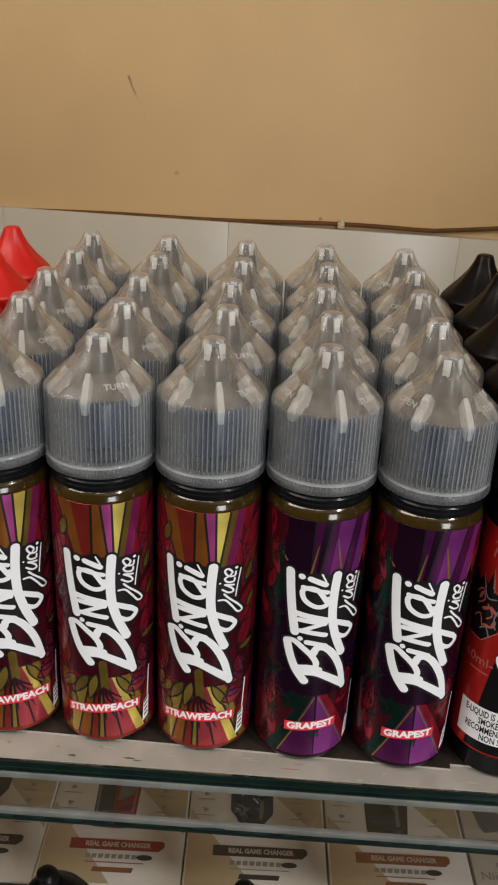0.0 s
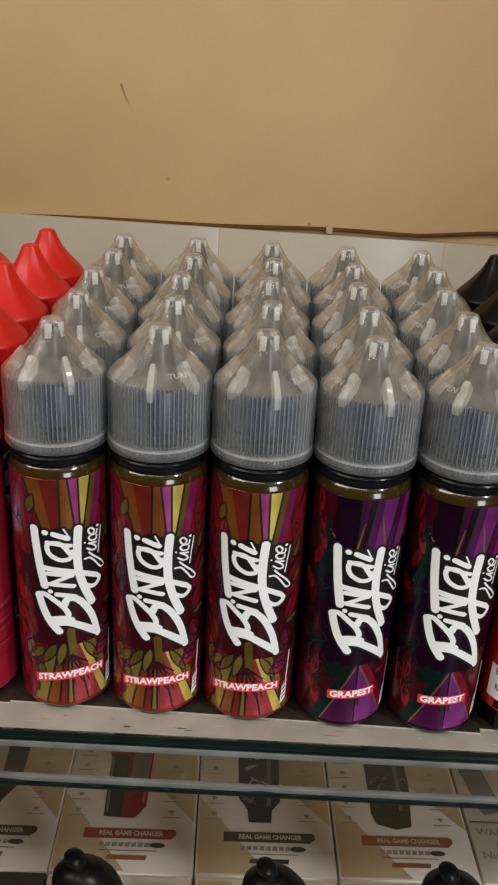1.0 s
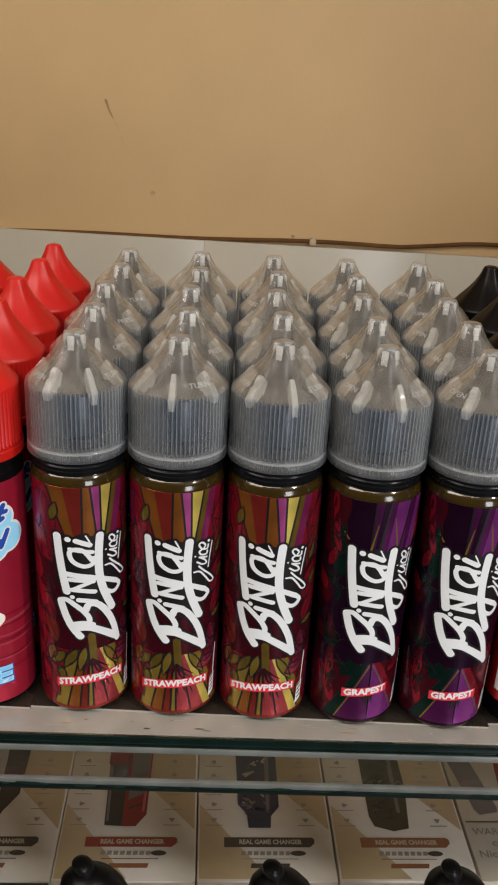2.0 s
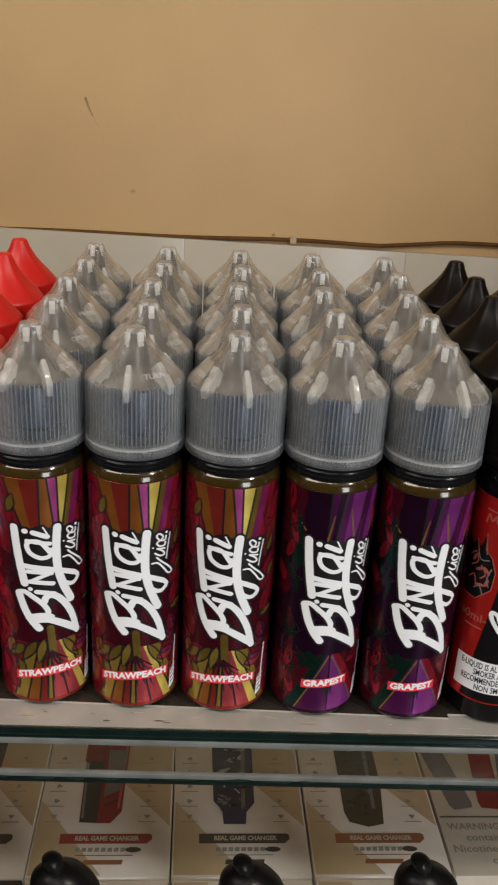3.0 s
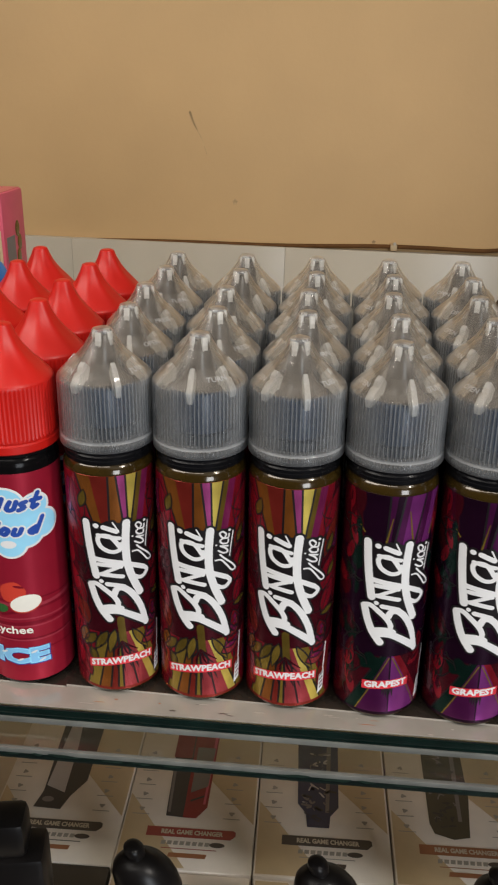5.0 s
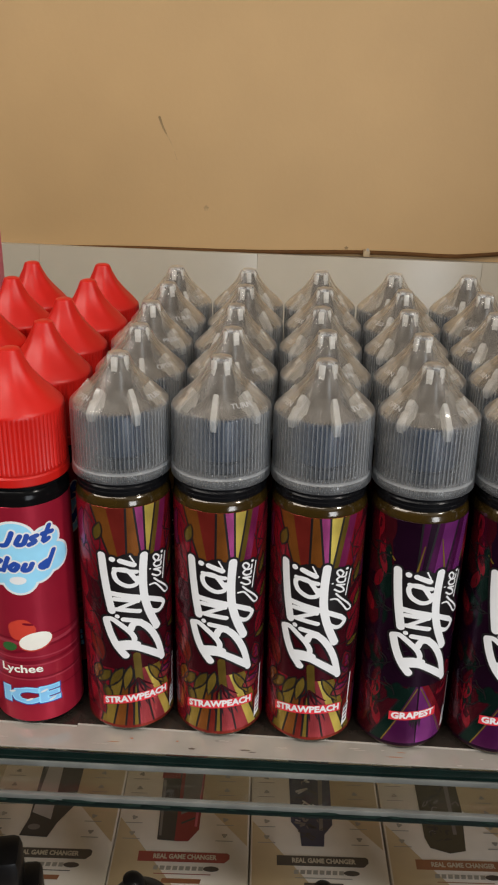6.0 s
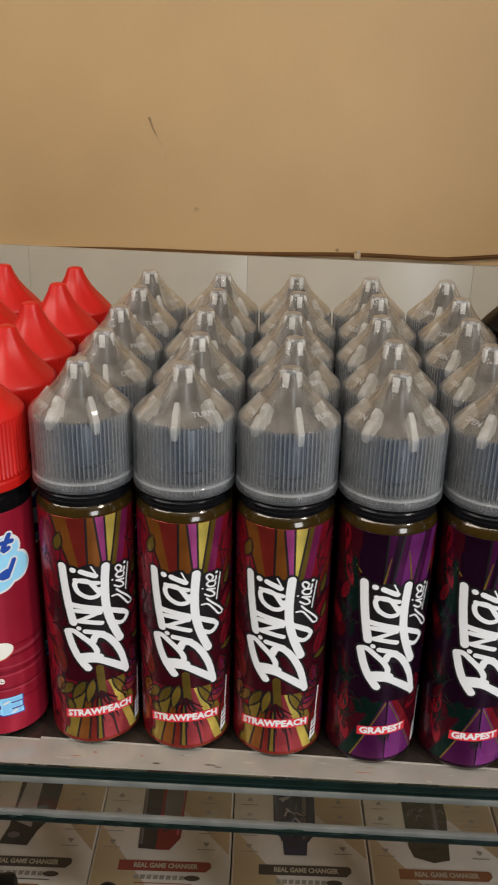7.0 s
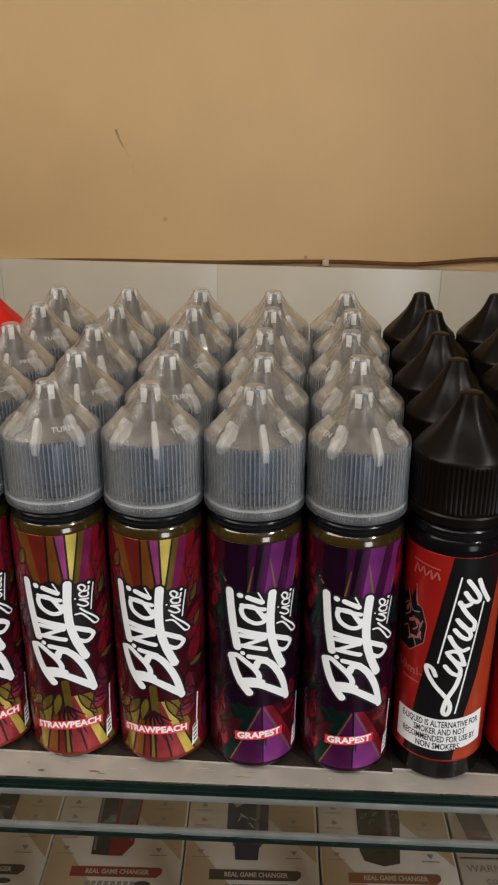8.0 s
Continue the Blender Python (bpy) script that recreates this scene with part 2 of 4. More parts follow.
def tube(points, r, segments=8):
    bm = bmesh.new()
    rings = []
    pts = [Vector(p) for p in points]
    for i, p in enumerate(pts):
        d = (pts[min(i + 1, len(pts) - 1)] - pts[max(i - 1, 0)]).normalized()
        u = d.cross(Vector((0, 1, 0.001))).normalized()
        w = d.cross(u)
        rings.append([bm.verts.new(p + r * (u * math.cos(2 * math.pi * k / segments) + w * math.sin(2 * math.pi * k / segments))) for k in range(segments)])
    for a, b in zip(rings, rings[1:]):
        for k in range(segments):
            j = (k + 1) % segments
            bm.faces.new((a[k], a[j], b[j], b[k]))
    bm.faces.new(rings[0])
    bm.faces.new(rings[-1])
    bmesh.ops.recalc_face_normals(bm, faces=bm.faces)
    return bm


class Sheet:
    """Printed shapes in millimetres, u across and v up, laid in thin layers on a flat face or wrapped round a cylinder."""

    def __init__(self):
        self.bm, self.mats, self.tick = bmesh.new(), [], 0

    def slot(self, key):
        if key not in self.mats:
            self.mats.append(key)
        return self.mats.index(key)

    def height(self, layer):
        self.tick += 1
        return layer + 0.0015 * (self.tick % 240)

    def poly(self, pts, key, layer):
        h = self.height(layer)
        f = self.bm.faces.new([self.bm.verts.new((x, y, h)) for x, y in pts])
        f.normal_update()
        if f.normal.z < 0:
            f.normal_flip()
        f.material_index = self.slot(key)

    def blob(self, u, v, ru, rv, key, layer, turn=0.0, n=20, wave=0.0, lobes=5, phase=0.0):
        pts = []
        for i in range(n):
            a = 2 * math.pi * i / n
            k = 1 + wave * math.sin(lobes * a + phase)
            x, y = ru * k * math.cos(a), rv * k * math.sin(a)
            pts.append((u + x * math.cos(turn) - y * math.sin(turn), v + x * math.sin(turn) + y * math.cos(turn)))
        self.poly(pts, key, layer)

    def stroke(self, pts, width, key, layer, taper=1.0, steps=6):
        line = smooth_line(pts, steps)
        h, mi, n = self.height(layer), self.slot(key), len(line)
        rows = []
        for i, p in enumerate(line):
            a, b = line[max(i - 1, 0)], line[min(i + 1, n - 1)]
            d = Vector((b[0] - a[0], b[1] - a[1])).normalized()
            w = width / 2 * (1 + (taper - 1) * i / max(1, n - 1))
            rows.append((p, d, w))
        sides = [[self.bm.verts.new((p[0] - s * d.y * w, p[1] + s * d.x * w, h)) for s in (1, -1)] for p, d, w in rows]
        for a, b in zip(sides, sides[1:]):
            self.bm.faces.new((a[0], a[1], b[1], b[0])).material_index = mi
        for (p, d, w), (l, r), s in ((rows[0], sides[0], -1), (rows[-1], sides[-1], 1)):
            arc = []
            for k in range(1, 6):
                a = math.pi * k / 6
                arc.append(self.bm.verts.new((p[0] - math.cos(a) * d.y * w + s * math.sin(a) * d.x * w, p[1] + math.cos(a) * d.x * w + s * math.sin(a) * d.y * w, h)))
            self.bm.faces.new([l, *arc, r]).material_index = mi

    def wedge(self, c, a0, a1, r0, r1, key, layer):
        p = lambda a, r: (c[0] + r * math.cos(radians(a)), c[1] + r * math.sin(radians(a)))
        self.poly([p(a0, r0), p(a0, r1), p(a1, r1), p(a1, r0)], key, layer)

    def text(self, words, u, v, size, key, layer, turn=0.0, squeeze=1.0, width=0.0, bold=0.0):
        cu = bpy.data.curves.new("words", "FONT")
        cu.body, cu.size, cu.align_x, cu.align_y, cu.offset, cu.resolution_u = words, size, "CENTER", "CENTER", bold, 2
        ob = bpy.data.objects.new("words", cu)
        me = bpy.data.meshes.new_from_object(ob)
        xs = [p.co.x for p in me.vertices] or [0]
        if width:
            squeeze = width / (max(xs) - min(xs))
        mid, h, mi = (max(xs) + min(xs)) / 2, self.height(layer), self.slot(key)
        c, s = math.cos(turn), math.sin(turn)
        vs = []
        for p in me.vertices:
            x, y = (p.co.x - mid) * squeeze, p.co.y
            vs.append(self.bm.verts.new((u + x * c - y * s, v + x * s + y * c, h)))
        for f in me.polygons:
            try:
                self.bm.faces.new([vs[i] for i in f.vertices]).material_index = mi
            except ValueError:
                pass
        bpy.data.meshes.remove(me)
        bpy.data.objects.remove(ob)
        bpy.data.curves.remove(cu)

    def clip(self, u0, u1, v0, v1):
        for co, no in (((u0, 0, 0), (-1, 0, 0)), ((u1, 0, 0), (1, 0, 0)), ((0, v0, 0), (0, -1, 0)), ((0, v1, 0), (0, 1, 0))):
            bmesh.ops.bisect_plane(self.bm, geom=[*self.bm.verts, *self.bm.edges, *self.bm.faces], plane_co=co, plane_no=no, clear_outer=True)

    def wrapped(self, radius, z_mid, step=1.3, lift=0.05):
        """Round a cylinder of that radius in mm, its middle at the front (-y)."""
        bm = self.bm
        bmesh.ops.triangulate(bm, faces=bm.faces[:], ngon_method="EAR_CLIP")
        u = [p.co.x for p in bm.verts]
        k = math.floor(min(u) / step) + 1
        while k * step < max(u):
            bmesh.ops.bisect_plane(bm, geom=[*bm.verts, *bm.edges, *bm.faces], plane_co=(k * step, 0, 0), plane_no=(1, 0, 0))
            k += 1
        for p in bm.verts:
            a, r = p.co.x / radius, radius + lift * (1 + p.co.z)
            p.co = Vector((r * math.sin(a), -r * math.cos(a), z_mid + V_SCALE * p.co.y)) / 1000
        return bm

    def laid(self, lift=0.12):
        """Flat on a face that looks up, millimetres to metres."""
        for p in self.bm.verts:
            p.co = Vector((p.co.x, p.co.y, lift * (1 + p.co.z))) / 1000
        return self.bm

    def materials(self):
        return [M[k] for k in self.mats]


# ---------------------------------------------------------------- the room
WALL_Y = 1.15
TILE_TOP = 1.0085


def slab(name, lo, hi, material, bevel=0.0):
    ob = new(name, mesh_from(box_bm(lo, hi, bevel), name, material, False))
    return tagged(ob, kind="structure")


# unseen floor, kept very dark so the metallic labels mirror darkness
slab("floor", (-2.0, -2.2, -0.1), (2.0, 1.15, 0.0), M["floor"])
slab("ceiling", (-2.0, -2.2, 2.5), (2.0, 1.15, 2.6), M["plaster"])
wall_back = slab("wall_north", (-2.0, 1.15, -0.1), (2.0, 1.3, 2.6), M["wall"])
# unseen closing walls, dark only to deepen reflections in labels and caps
for lo, hi in (((-2.0, -2.35, -0.1), (1.08, -2.2, 2.6)), ((1.92, -2.35, -0.1), (2.0, -2.2, 2.6)), ((1.08, -2.35, -0.1), (1.92, -2.2, 0.45)), ((1.08, -2.35, 2.05), (1.92, -2.2, 2.6))):
    slab("wall_south", lo, hi, M["wood"])
slab("wall_west", (-2.15, -2.35, -0.1), (-2.0, 1.3, 2.6), M["wood"])
slab("wall_east", (2.0, -2.35, -0.1), (2.15, 1.3, 2.6), M["wood"])

# scuffs on the paint
sh = Sheet()
sh.stroke([(-11, 14), (-7, 3), (-2, -7)], 3.4, "scuff", 0, taper=0.5)
sh.stroke([(-2, -7), (5, -20), (11, -38)], 1.8, "scuff_pale", 0, taper=0.4)
bm = sh.laid(0.1)
ob = part("scuff_mark", bm, sh.materials(), wall_back)
ob.matrix_basis = pose(-0.1995, WALL_Y - 0.0002, 1.165, 90)
sh = Sheet()
sh.blob(0, 0, 3.2, 3.6, "scuff_pale", 0, wave=0.2)
ob = part("scuff_mark", sh.laid(0.1), sh.materials(), wall_back)
ob.matrix_basis = pose(-0.150, WALL_Y - 0.0002, 1.066, 90)
sh = Sheet()
sh.blob(0, 0, 2.4, 2.2, "scuff", 0, wave=0.2)
ob = part("scuff_mark", sh.laid(0.1), sh.materials(), wall_back)
ob.matrix_basis = pose(0.040, WALL_Y - 0.0002, 1.019, 90)

# tiled lower wall: grout bed, then tiles with their own edges
bed = slab("tile_dado", (-1.99, WALL_Y - 0.006, -0.03), (1.99, WALL_Y - 0.0005, TILE_TOP), M["grout"])
bed.matrix_basis = pose(0, 0, 0, 0, 0.5)  # the tiles run slightly downhill
tile_me = mesh_from(box_bm((-0.14985, -0.004, -0.14985), (0.14985, 0.004, 0.14985), 0.0003), "tile", M["tile"])
for row in range(3):
    for i in range(13):
        t = new("tile", tile_me)
        t.parent = bed
        t.matrix_basis = pose(-1.737 + 0.3 * i - 0.0009 + 0.0, WALL_Y - 0.008, TILE_TOP - 0.1495 - 0.3 * row)

# brown cable along the top of the tiles, with its clip
pts = []
for i in range(-60, 61):
    x = i / 60 * 1.6
    z = TILE_TOP + 0.0030 + 0.0020 * math.sin(8.2 * x + 1.0) + 0.0012 * math.sin(19 * x)
    z += 0.012 * max(0.0, min(1.0, (x - 0.18) / 0.10)) - 0.004 * max(0.0, min(1.0, (x - 0.34) / 0.1))
    pts.append((x, WALL_Y - 0.005, z))
cable = tagged(new("cable", mesh_from(tube(pts, 0.0028), "cable", M["cable"])), "thin brown cable clipped along the wall above the tiles", "cable")
cable["kind"] = "structure"
clip = empty("cable_clip", pose(0.067, WALL_Y - 0.005, 1.0135))
tagged(clip, "small beige plastic cable clip nailed to the wall", "cable clip")
bm = bmesh.new()
add_box(bm, (-0.0045, -0.006, -0.004), (0.0045, 0.0045, 0.005), 0.0016)
part("saddle", bm, M["clip"], clip)
part("nail", lathe([(0.0012, 0.0), (0.0022, 0.0002), (0.0018, 0.001)], 12), M["grout"], clip, at=pose(0.001, -0.006, 0.006, 90))

# ---------------------------------------------------------------- the display case
SHELF = 0.986
TURNED = 1.5
side = tagged(new("display_case", None), "plain wooden side panels carrying the glass shelves", "display case")
for x in (-0.62, 0.62):
    part("side_panel", box_bm((x - 0.009, 0.15, 0.0), (x + 0.009, 0.76, 1.25), 0.001), M["wood"], side)


def glass_pane(name, label, z_top, thick, y_front, y_back, pale, pale_top):
    """A glass shelf: clear body, a green ground front edge, a pale bevel."""
    ob = empty(name, pose(0, y_front, z_top, 0, 0, TURNED))
    tagged(ob, label, "glass shelf")
    lip = 0.0012
    body = part("pane", box_bm((-0.608, lip, -thick), (0.608, y_back - y_front, 0), 0.0006), M["glass"], ob)
    bm = bmesh.new()
    add_box(bm, (-0.608, 0.0, -thick), (0.608, lip - 0.0001, 0.0), 0.0005, 0)
    part("front_edge", bm, M["edge_green"], ob, "dark green ground glass edge")
    bm = bmesh.new()
    if pale_top:
        add_box(bm, (-0.608, -0.0004, -pale), (0.608, 0.0016, 0.0003), 0.0003)
    else:
        add_box(bm, (-0.608, -0.0006, -thick - 0.0003), (0.608, 0.0008, -thick + pale), 0.0004)
    part("bevel", bm, M["edge_pale"], ob, "pale polished bevel")
    return ob


upper = glass_pane("glass_shelf", "thick glass shelf with a green edge under the bottles", SHELF - 0.0010, 0.0072, 0.2266, 0.72, 0.0024, False)
lower = glass_pane("glass_shelf", "thin glass pane with a chipped green front edge", 0.9735, 0.0052, 0.2155, 0.72, 0.0020, True)

# chips along the edge of the lower pane
rng = random.Random(5)
chip_me = []
for k in range(4):
    bm = bmesh.new()
    bmesh.ops.create_icosphere(bm, subdivisions=2, radius=1)
    for p in bm.verts:
        p.co *= 1 + 0.35 * noise.noise(p.co * 1.7 + Vector((k * 5.0, 0, 0)))
    chip_me.append(mesh_from(bm, "chip", M["chip"]))
x = -0.26
while x < 0.29:
    c = new("chip", rng.choice(chip_me))
    c.parent = lower
    w = rng.uniform(0.002, 0.010)
    c.matrix_basis = Matrix.LocRotScale((x, 0.0004, -0.0018 - 0.0008 * rng.random()), Euler((0, rng.uniform(-0.1, 0.1), 0)), (w, 0.0014, rng.uniform(0.0004, 0.0010)))
    x += w + rng.uniform(0.002, 0.014)

liner = empty("shelf_liner", pose(0, 0.2278, SHELF - 0.0009, 0, 0, TURNED))
tagged(liner, "worn white plastic sheet lying on the glass shelf", "shelf liner")
part("sheet", box_bm((-0.60, 0, 0), (0.60, 0.48, 0.0005), 0.0002), M["liner"], liner)
sh = Sheet()
rng = random.Random(3)
for _ in range(46):
    sh.blob(rng.uniform(-240, 260), rng.uniform(0.8, 9), rng.uniform(0.5, 4.0), rng.uniform(0.15, 0.5), rng.choice(["box_grey", "box_brown", "box_grey", "box_dark"]), 0, wave=0.3, n=12, phase=rng.random() * 6)
tagged(part("stain", sh.laid(0.02), sh.materials(), liner, at=pose(0, 0, 0.0005)), kind="stuff")


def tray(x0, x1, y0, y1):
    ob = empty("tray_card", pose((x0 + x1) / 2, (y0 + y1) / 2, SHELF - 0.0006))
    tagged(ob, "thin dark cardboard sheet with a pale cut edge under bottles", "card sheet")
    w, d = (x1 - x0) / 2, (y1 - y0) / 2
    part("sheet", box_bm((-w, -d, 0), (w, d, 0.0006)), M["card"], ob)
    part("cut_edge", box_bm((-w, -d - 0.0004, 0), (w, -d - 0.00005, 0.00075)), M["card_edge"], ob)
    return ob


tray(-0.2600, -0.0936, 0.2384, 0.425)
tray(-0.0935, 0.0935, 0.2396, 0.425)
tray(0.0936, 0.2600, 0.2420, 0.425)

# ---------------------------------------------------------------- bottles
R_BODY, R_CAP, TIP = 17.75, 18.45, 154.0
SHOULDER, Z_MID, V_SCALE, STRETCH = 136.4, 50.5, 0.925, 1.0065


def mm(profile):
    return [(r / 1000, z * STRETCH / 1000) for r, z in profile]


def cone_profile(r0, z0, top):
    """The swept cone of the cap from its shoulder to the tip, as (radius, height)."""
    h = top - z0
    return [(r0, z0), (r0 * 0.965, z0 + 0.045 * h), (r0 * 0.81, z0 + 0.20 * h), (r0 * 0.60, z0 + 0.39 * h), (r0 * 0.41, z0 + 0.60 * h), (r0 * 0.285, z0 + 0.80 * h),
            (r0 * 0.23, z0 + 0.92 * h), (r0 * 0.20, z0 + 0.975 * h), (r0 * 0.13, top)]


def knurl(count, depth, lo, hi):
    def ripple(a, r, z):
        if lo < z * 1000 < hi:
            return r - depth / 1000 * (0.5 + 0.5 * math.cos(count * a)) ** 2
        return r
    return ripple


def fluted(count, depth, lo, hi):
    """Soft twisted flutes on the cone."""
    def ripple(a, r, z):
        h = z * 1000
        if h > lo:
            k = math.sin(math.pi * min(1, (h - lo) / (hi - lo)))
            return r * (1 - depth * k * (0.5 + 0.5 * math.cos(count * (a + 0.02 * (h - lo)))))
        return r
    return ripple


SKIRT = [(R_CAP - 0.6, 110.2), (R_CAP - 0.05, 110.6), (R_CAP, 111.6), (R_CAP - 0.15, 113.6), (R_CAP - 0.55, 114.1), (R_CAP - 0.55, 114.5), (R_CAP - 0.15, 115.0),
         (R_CAP - 0.25, 116.0), (R_CAP - 0.35, 134.8), (R_CAP - 0.45, 135.8)]


def cap_shell(ripple, segments):
    outer = mm([*SKIRT, *cone_profile(R_CAP - 0.6, SHOULDER, TIP)])
    return lathe(outer, segments, ripple, close=False)


def fin_prism(prof, half):
    """A flat tab: the outline in (radius, height), set across the x axis."""
    bm = bmesh.new()
    rows = [[bm.verts.new((r / 1000, s * half * k / 1000, z * STRETCH / 1000)) for r, z, k in prof] for s in (-1, 1)]
    bm.faces.new(rows[0])
    bm.faces.new(list(reversed(rows[1])))
    for i in range(len(prof)):
        j = (i + 1) % len(prof)
        bm.faces.new((rows[0][j], rows[0][i], rows[1][i], rows[1][j]))
    bmesh.ops.recalc_face_normals(bm, faces=bm.faces)
    bmesh.ops.bevel(bm, geom=bm.edges[:], offset=0.00022, segments=1, affect="EDGES")
    return bm


def clear_cap(bottle):
    bm = cap_shell(knurl(72, 0.42, 116.2, 136.0), 288)
    bmesh.ops.holes_fill(bm, edges=[e for e in bm.edges if e.is_boundary and all(v.co.z > 0.15 for v in e.verts)])
    inner = [(R_CAP - 1.5, 110.6), (R_CAP - 1.5, 135.4), *[(max(r - 1.2, 1.6), z - 0.9) for r, z in cone_profile(R_CAP - 0.6, SHOULDER, TIP)]]
    # narrow upright folds inside the skirt whiten it towards its sides
    lathe(mm(inner), 288, lambda a, rr, z: rr - 0.0021 if z < 0.1368 and round(a / (2 * math.pi) * 288) % 4 == 2 else rr, close=False, bm=bm)
    bm.faces.ensure_lookup_table()
    for f in bm.faces:
        c = f.calc_center_median()
        k = int((math.atan2(c.y, c.x) / (2 * math.pi) % 1) * 288)
        outside = c.xy.length > (R_CAP - 1.2) / 1000
        if c.z > 0.1531:
            f.material_index = 1
        elif c.z > 0.1370:
            f.material_index = 2
        elif c.z < 0.1114 or 0.1143 < c.z < 0.1157 and outside:
            f.material_index = 4
        elif c.z < 0.1168 and outside:
            f.material_index = 1
        elif outside and k % 4 == 1:
            f.material_index = 3
        elif not outside and k % 4 in (1, 2):
            f.material_index = 5
    cap = part("cap", bm, [M["cap_clear"], M["milky"], M["cone"], M["rib_clear"], M["rim"], M["inner_rib"]], bottle, "see-through ribbed pointed cap")
    # dark child-proof inner cap with its pale sloping top, and the grey dropper
    part("insert", lathe(mm([(11.0, 117.6), (11.6, 118.2), (11.6, 132.0), (11.2, 133.0), (10.4, 133.4)]), 48), M["insert"], cap, "slate blue inner cap")
    part("insert_ring", lathe(mm([(11.6, 113.6), (12.6, 114.0), (12.6, 117.2), (11.0, 117.8)]), 48), M["insert_ring"], cap, "dark inner ring")
    part("insert_top", lathe(mm([(10.4, 133.3), (9.4, 134.2), (7.2, 136.2), (5.8, 138.6), (5.2, 141.0)]), 48), M["insert_top"], cap, "tan sloping top of the inner cap")
    part("dropper", lathe(mm([(5.3, 139.6), (5.0, 142.0), (4.4, 146.0), (3.4, 149.6), (2.2, 151.4)]), 32), M["nozzle"], cap, "grey dropper nozzle")
    # white tabs inside the cone and the four teeth under the tip
    for k in range(6):
        prof = [(11.2, 143.6, 0.7), (13.4, 141.2, 0.9), (17.0, 135.8, 1.0), (16.6, 131.4, 0.8), (15.0, 131.2, 0.8), (13.0, 134.8, 1.0), (9.2, 140.0, 0.8)]
        if k % 2:
            prof = [(11.0, 143.4, 0.7), (12.6, 141.6, 0.9), (13.2, 139.6, 0.9), (14.4, 139.4, 1.0), (17.0, 135.6, 1.0), (16.8, 132.6, 0.8), (14.2, 133.6, 0.9), (11.6, 136.4, 1.0), (10.4, 136.2, 0.9), (8.4, 140.6, 0.8)]
        part("tab", fin_prism(prof, 1.6 if k % 2 else 1.2), M["tab"], cap, at=pose(0, 0, 0, 0, 0, 60 * k - 90))
    for k in range(4):
        bm = box_bm((0.0026, -0.0012, 0.1398), (0.0039, 0.0012, 0.1536), 0.00035)
        part("tooth", bm, M["prong"], cap, at=pose(0, 0, 0, 0, 0, 90 * k + 45))
    # raised words round the cone
    for k, word in enumerate(("TURN", "PRESS", "OPEN")):
        sh = Sheet()
        sh.text(word, 0, 0, 3.0, "white", 1, bold=0.06)
        for p in sh.bm.verts:
            u, v = p.co.x, p.co.y
            a, r = u / 14.4, (14.75 - v * 0.72) / 1000
            p.co = (r * math.sin(a), -r * math.cos(a), 0.14100 + v * 0.00066)
        part("embossed_word", sh.bm, M["rim"], cap, at=pose(0, 0, 0, 0, 0, 38 + 120 * k))
    return cap


def body_parts(bottle, material, shoulder_material, label):
    prof = mm([(14.5, 0.0), (16.2, 0.25), (17.0, 1.0), (R_BODY, 2.2), (R_BODY, 101.4), (R_BODY - 0.15, 102.4), (R_BODY - 0.7, 103.8), (R_BODY - 1.5, 104.9), (R_BODY - 2.4, 105.6), (12.5, 106.0), (12.5, 111.5)])
    part("body", lathe(prof, 84), material, bottle, label)
    # the black ring is oversized: it also stands in for the cap's shadow
    part("collar", lathe(mm([(14.6, 104.6), (16.4, 104.8), (17.0, 105.3), (17.0, 106.5), (16.6, 106.8), (16.6, 108.0), (16.2, 108.5), (16.2, 110.0), (15.4, 110.4)]), 60), shoulder_material, bottle, "black tamper ring, widened to stand in for the cap's shadow")


def label_shell(bottle, material, z0, z1, label):
    return part("label", lathe(mm([(R_BODY, z0 - 0.05), (R_BODY + 0.05, z0), (R_BODY + 0.05, z1), (R_BODY, z1 + 0.05)]), 120, close=False), material, bottle, label)


R_LAB = R_BODY + 0.06

# the white brush mark: (width, line)
MARK = [
    (3.0, [(-13.6, 33.8), (-12.9, 25.3), (-11.8, 16.7), (-10.3, 8.2)]),
    (3.0, [(3.9, 33.4), (3.2, 24.2), (3.5, 14.6), (5.6, 6.0), (9.0, -2.2)]),
    (2.3, [(-11.6, 16.8), (-4.6, 15.7), (0.8, 14.4), (6.4, 12.2), (11.2, 9.6)]),
    (1.9, [(11.0, 9.8), (13.2, 7.4), (11.2, 5.2), (8.8, 5.2), (6.2, 6.8)]),
    (2.3, [(-9.2, 32.6), (-9.0, 32.5)]),
    (2.2, [(-5.9, 32.0), (-3.1, 30.9), (-0.4, 29.8)]),
    (0.6, [(-1.9, 34.1), (-0.3, 31.1)]),
    (1.9, [(0.4, 22.6), (-3.0, 27.3), (-6.9, 28.0), (-8.6, 26.2), (-7.3, 22.6), (-3.2, 20.2), (0.4, 20.8), (1.0, 23.6)]),
]
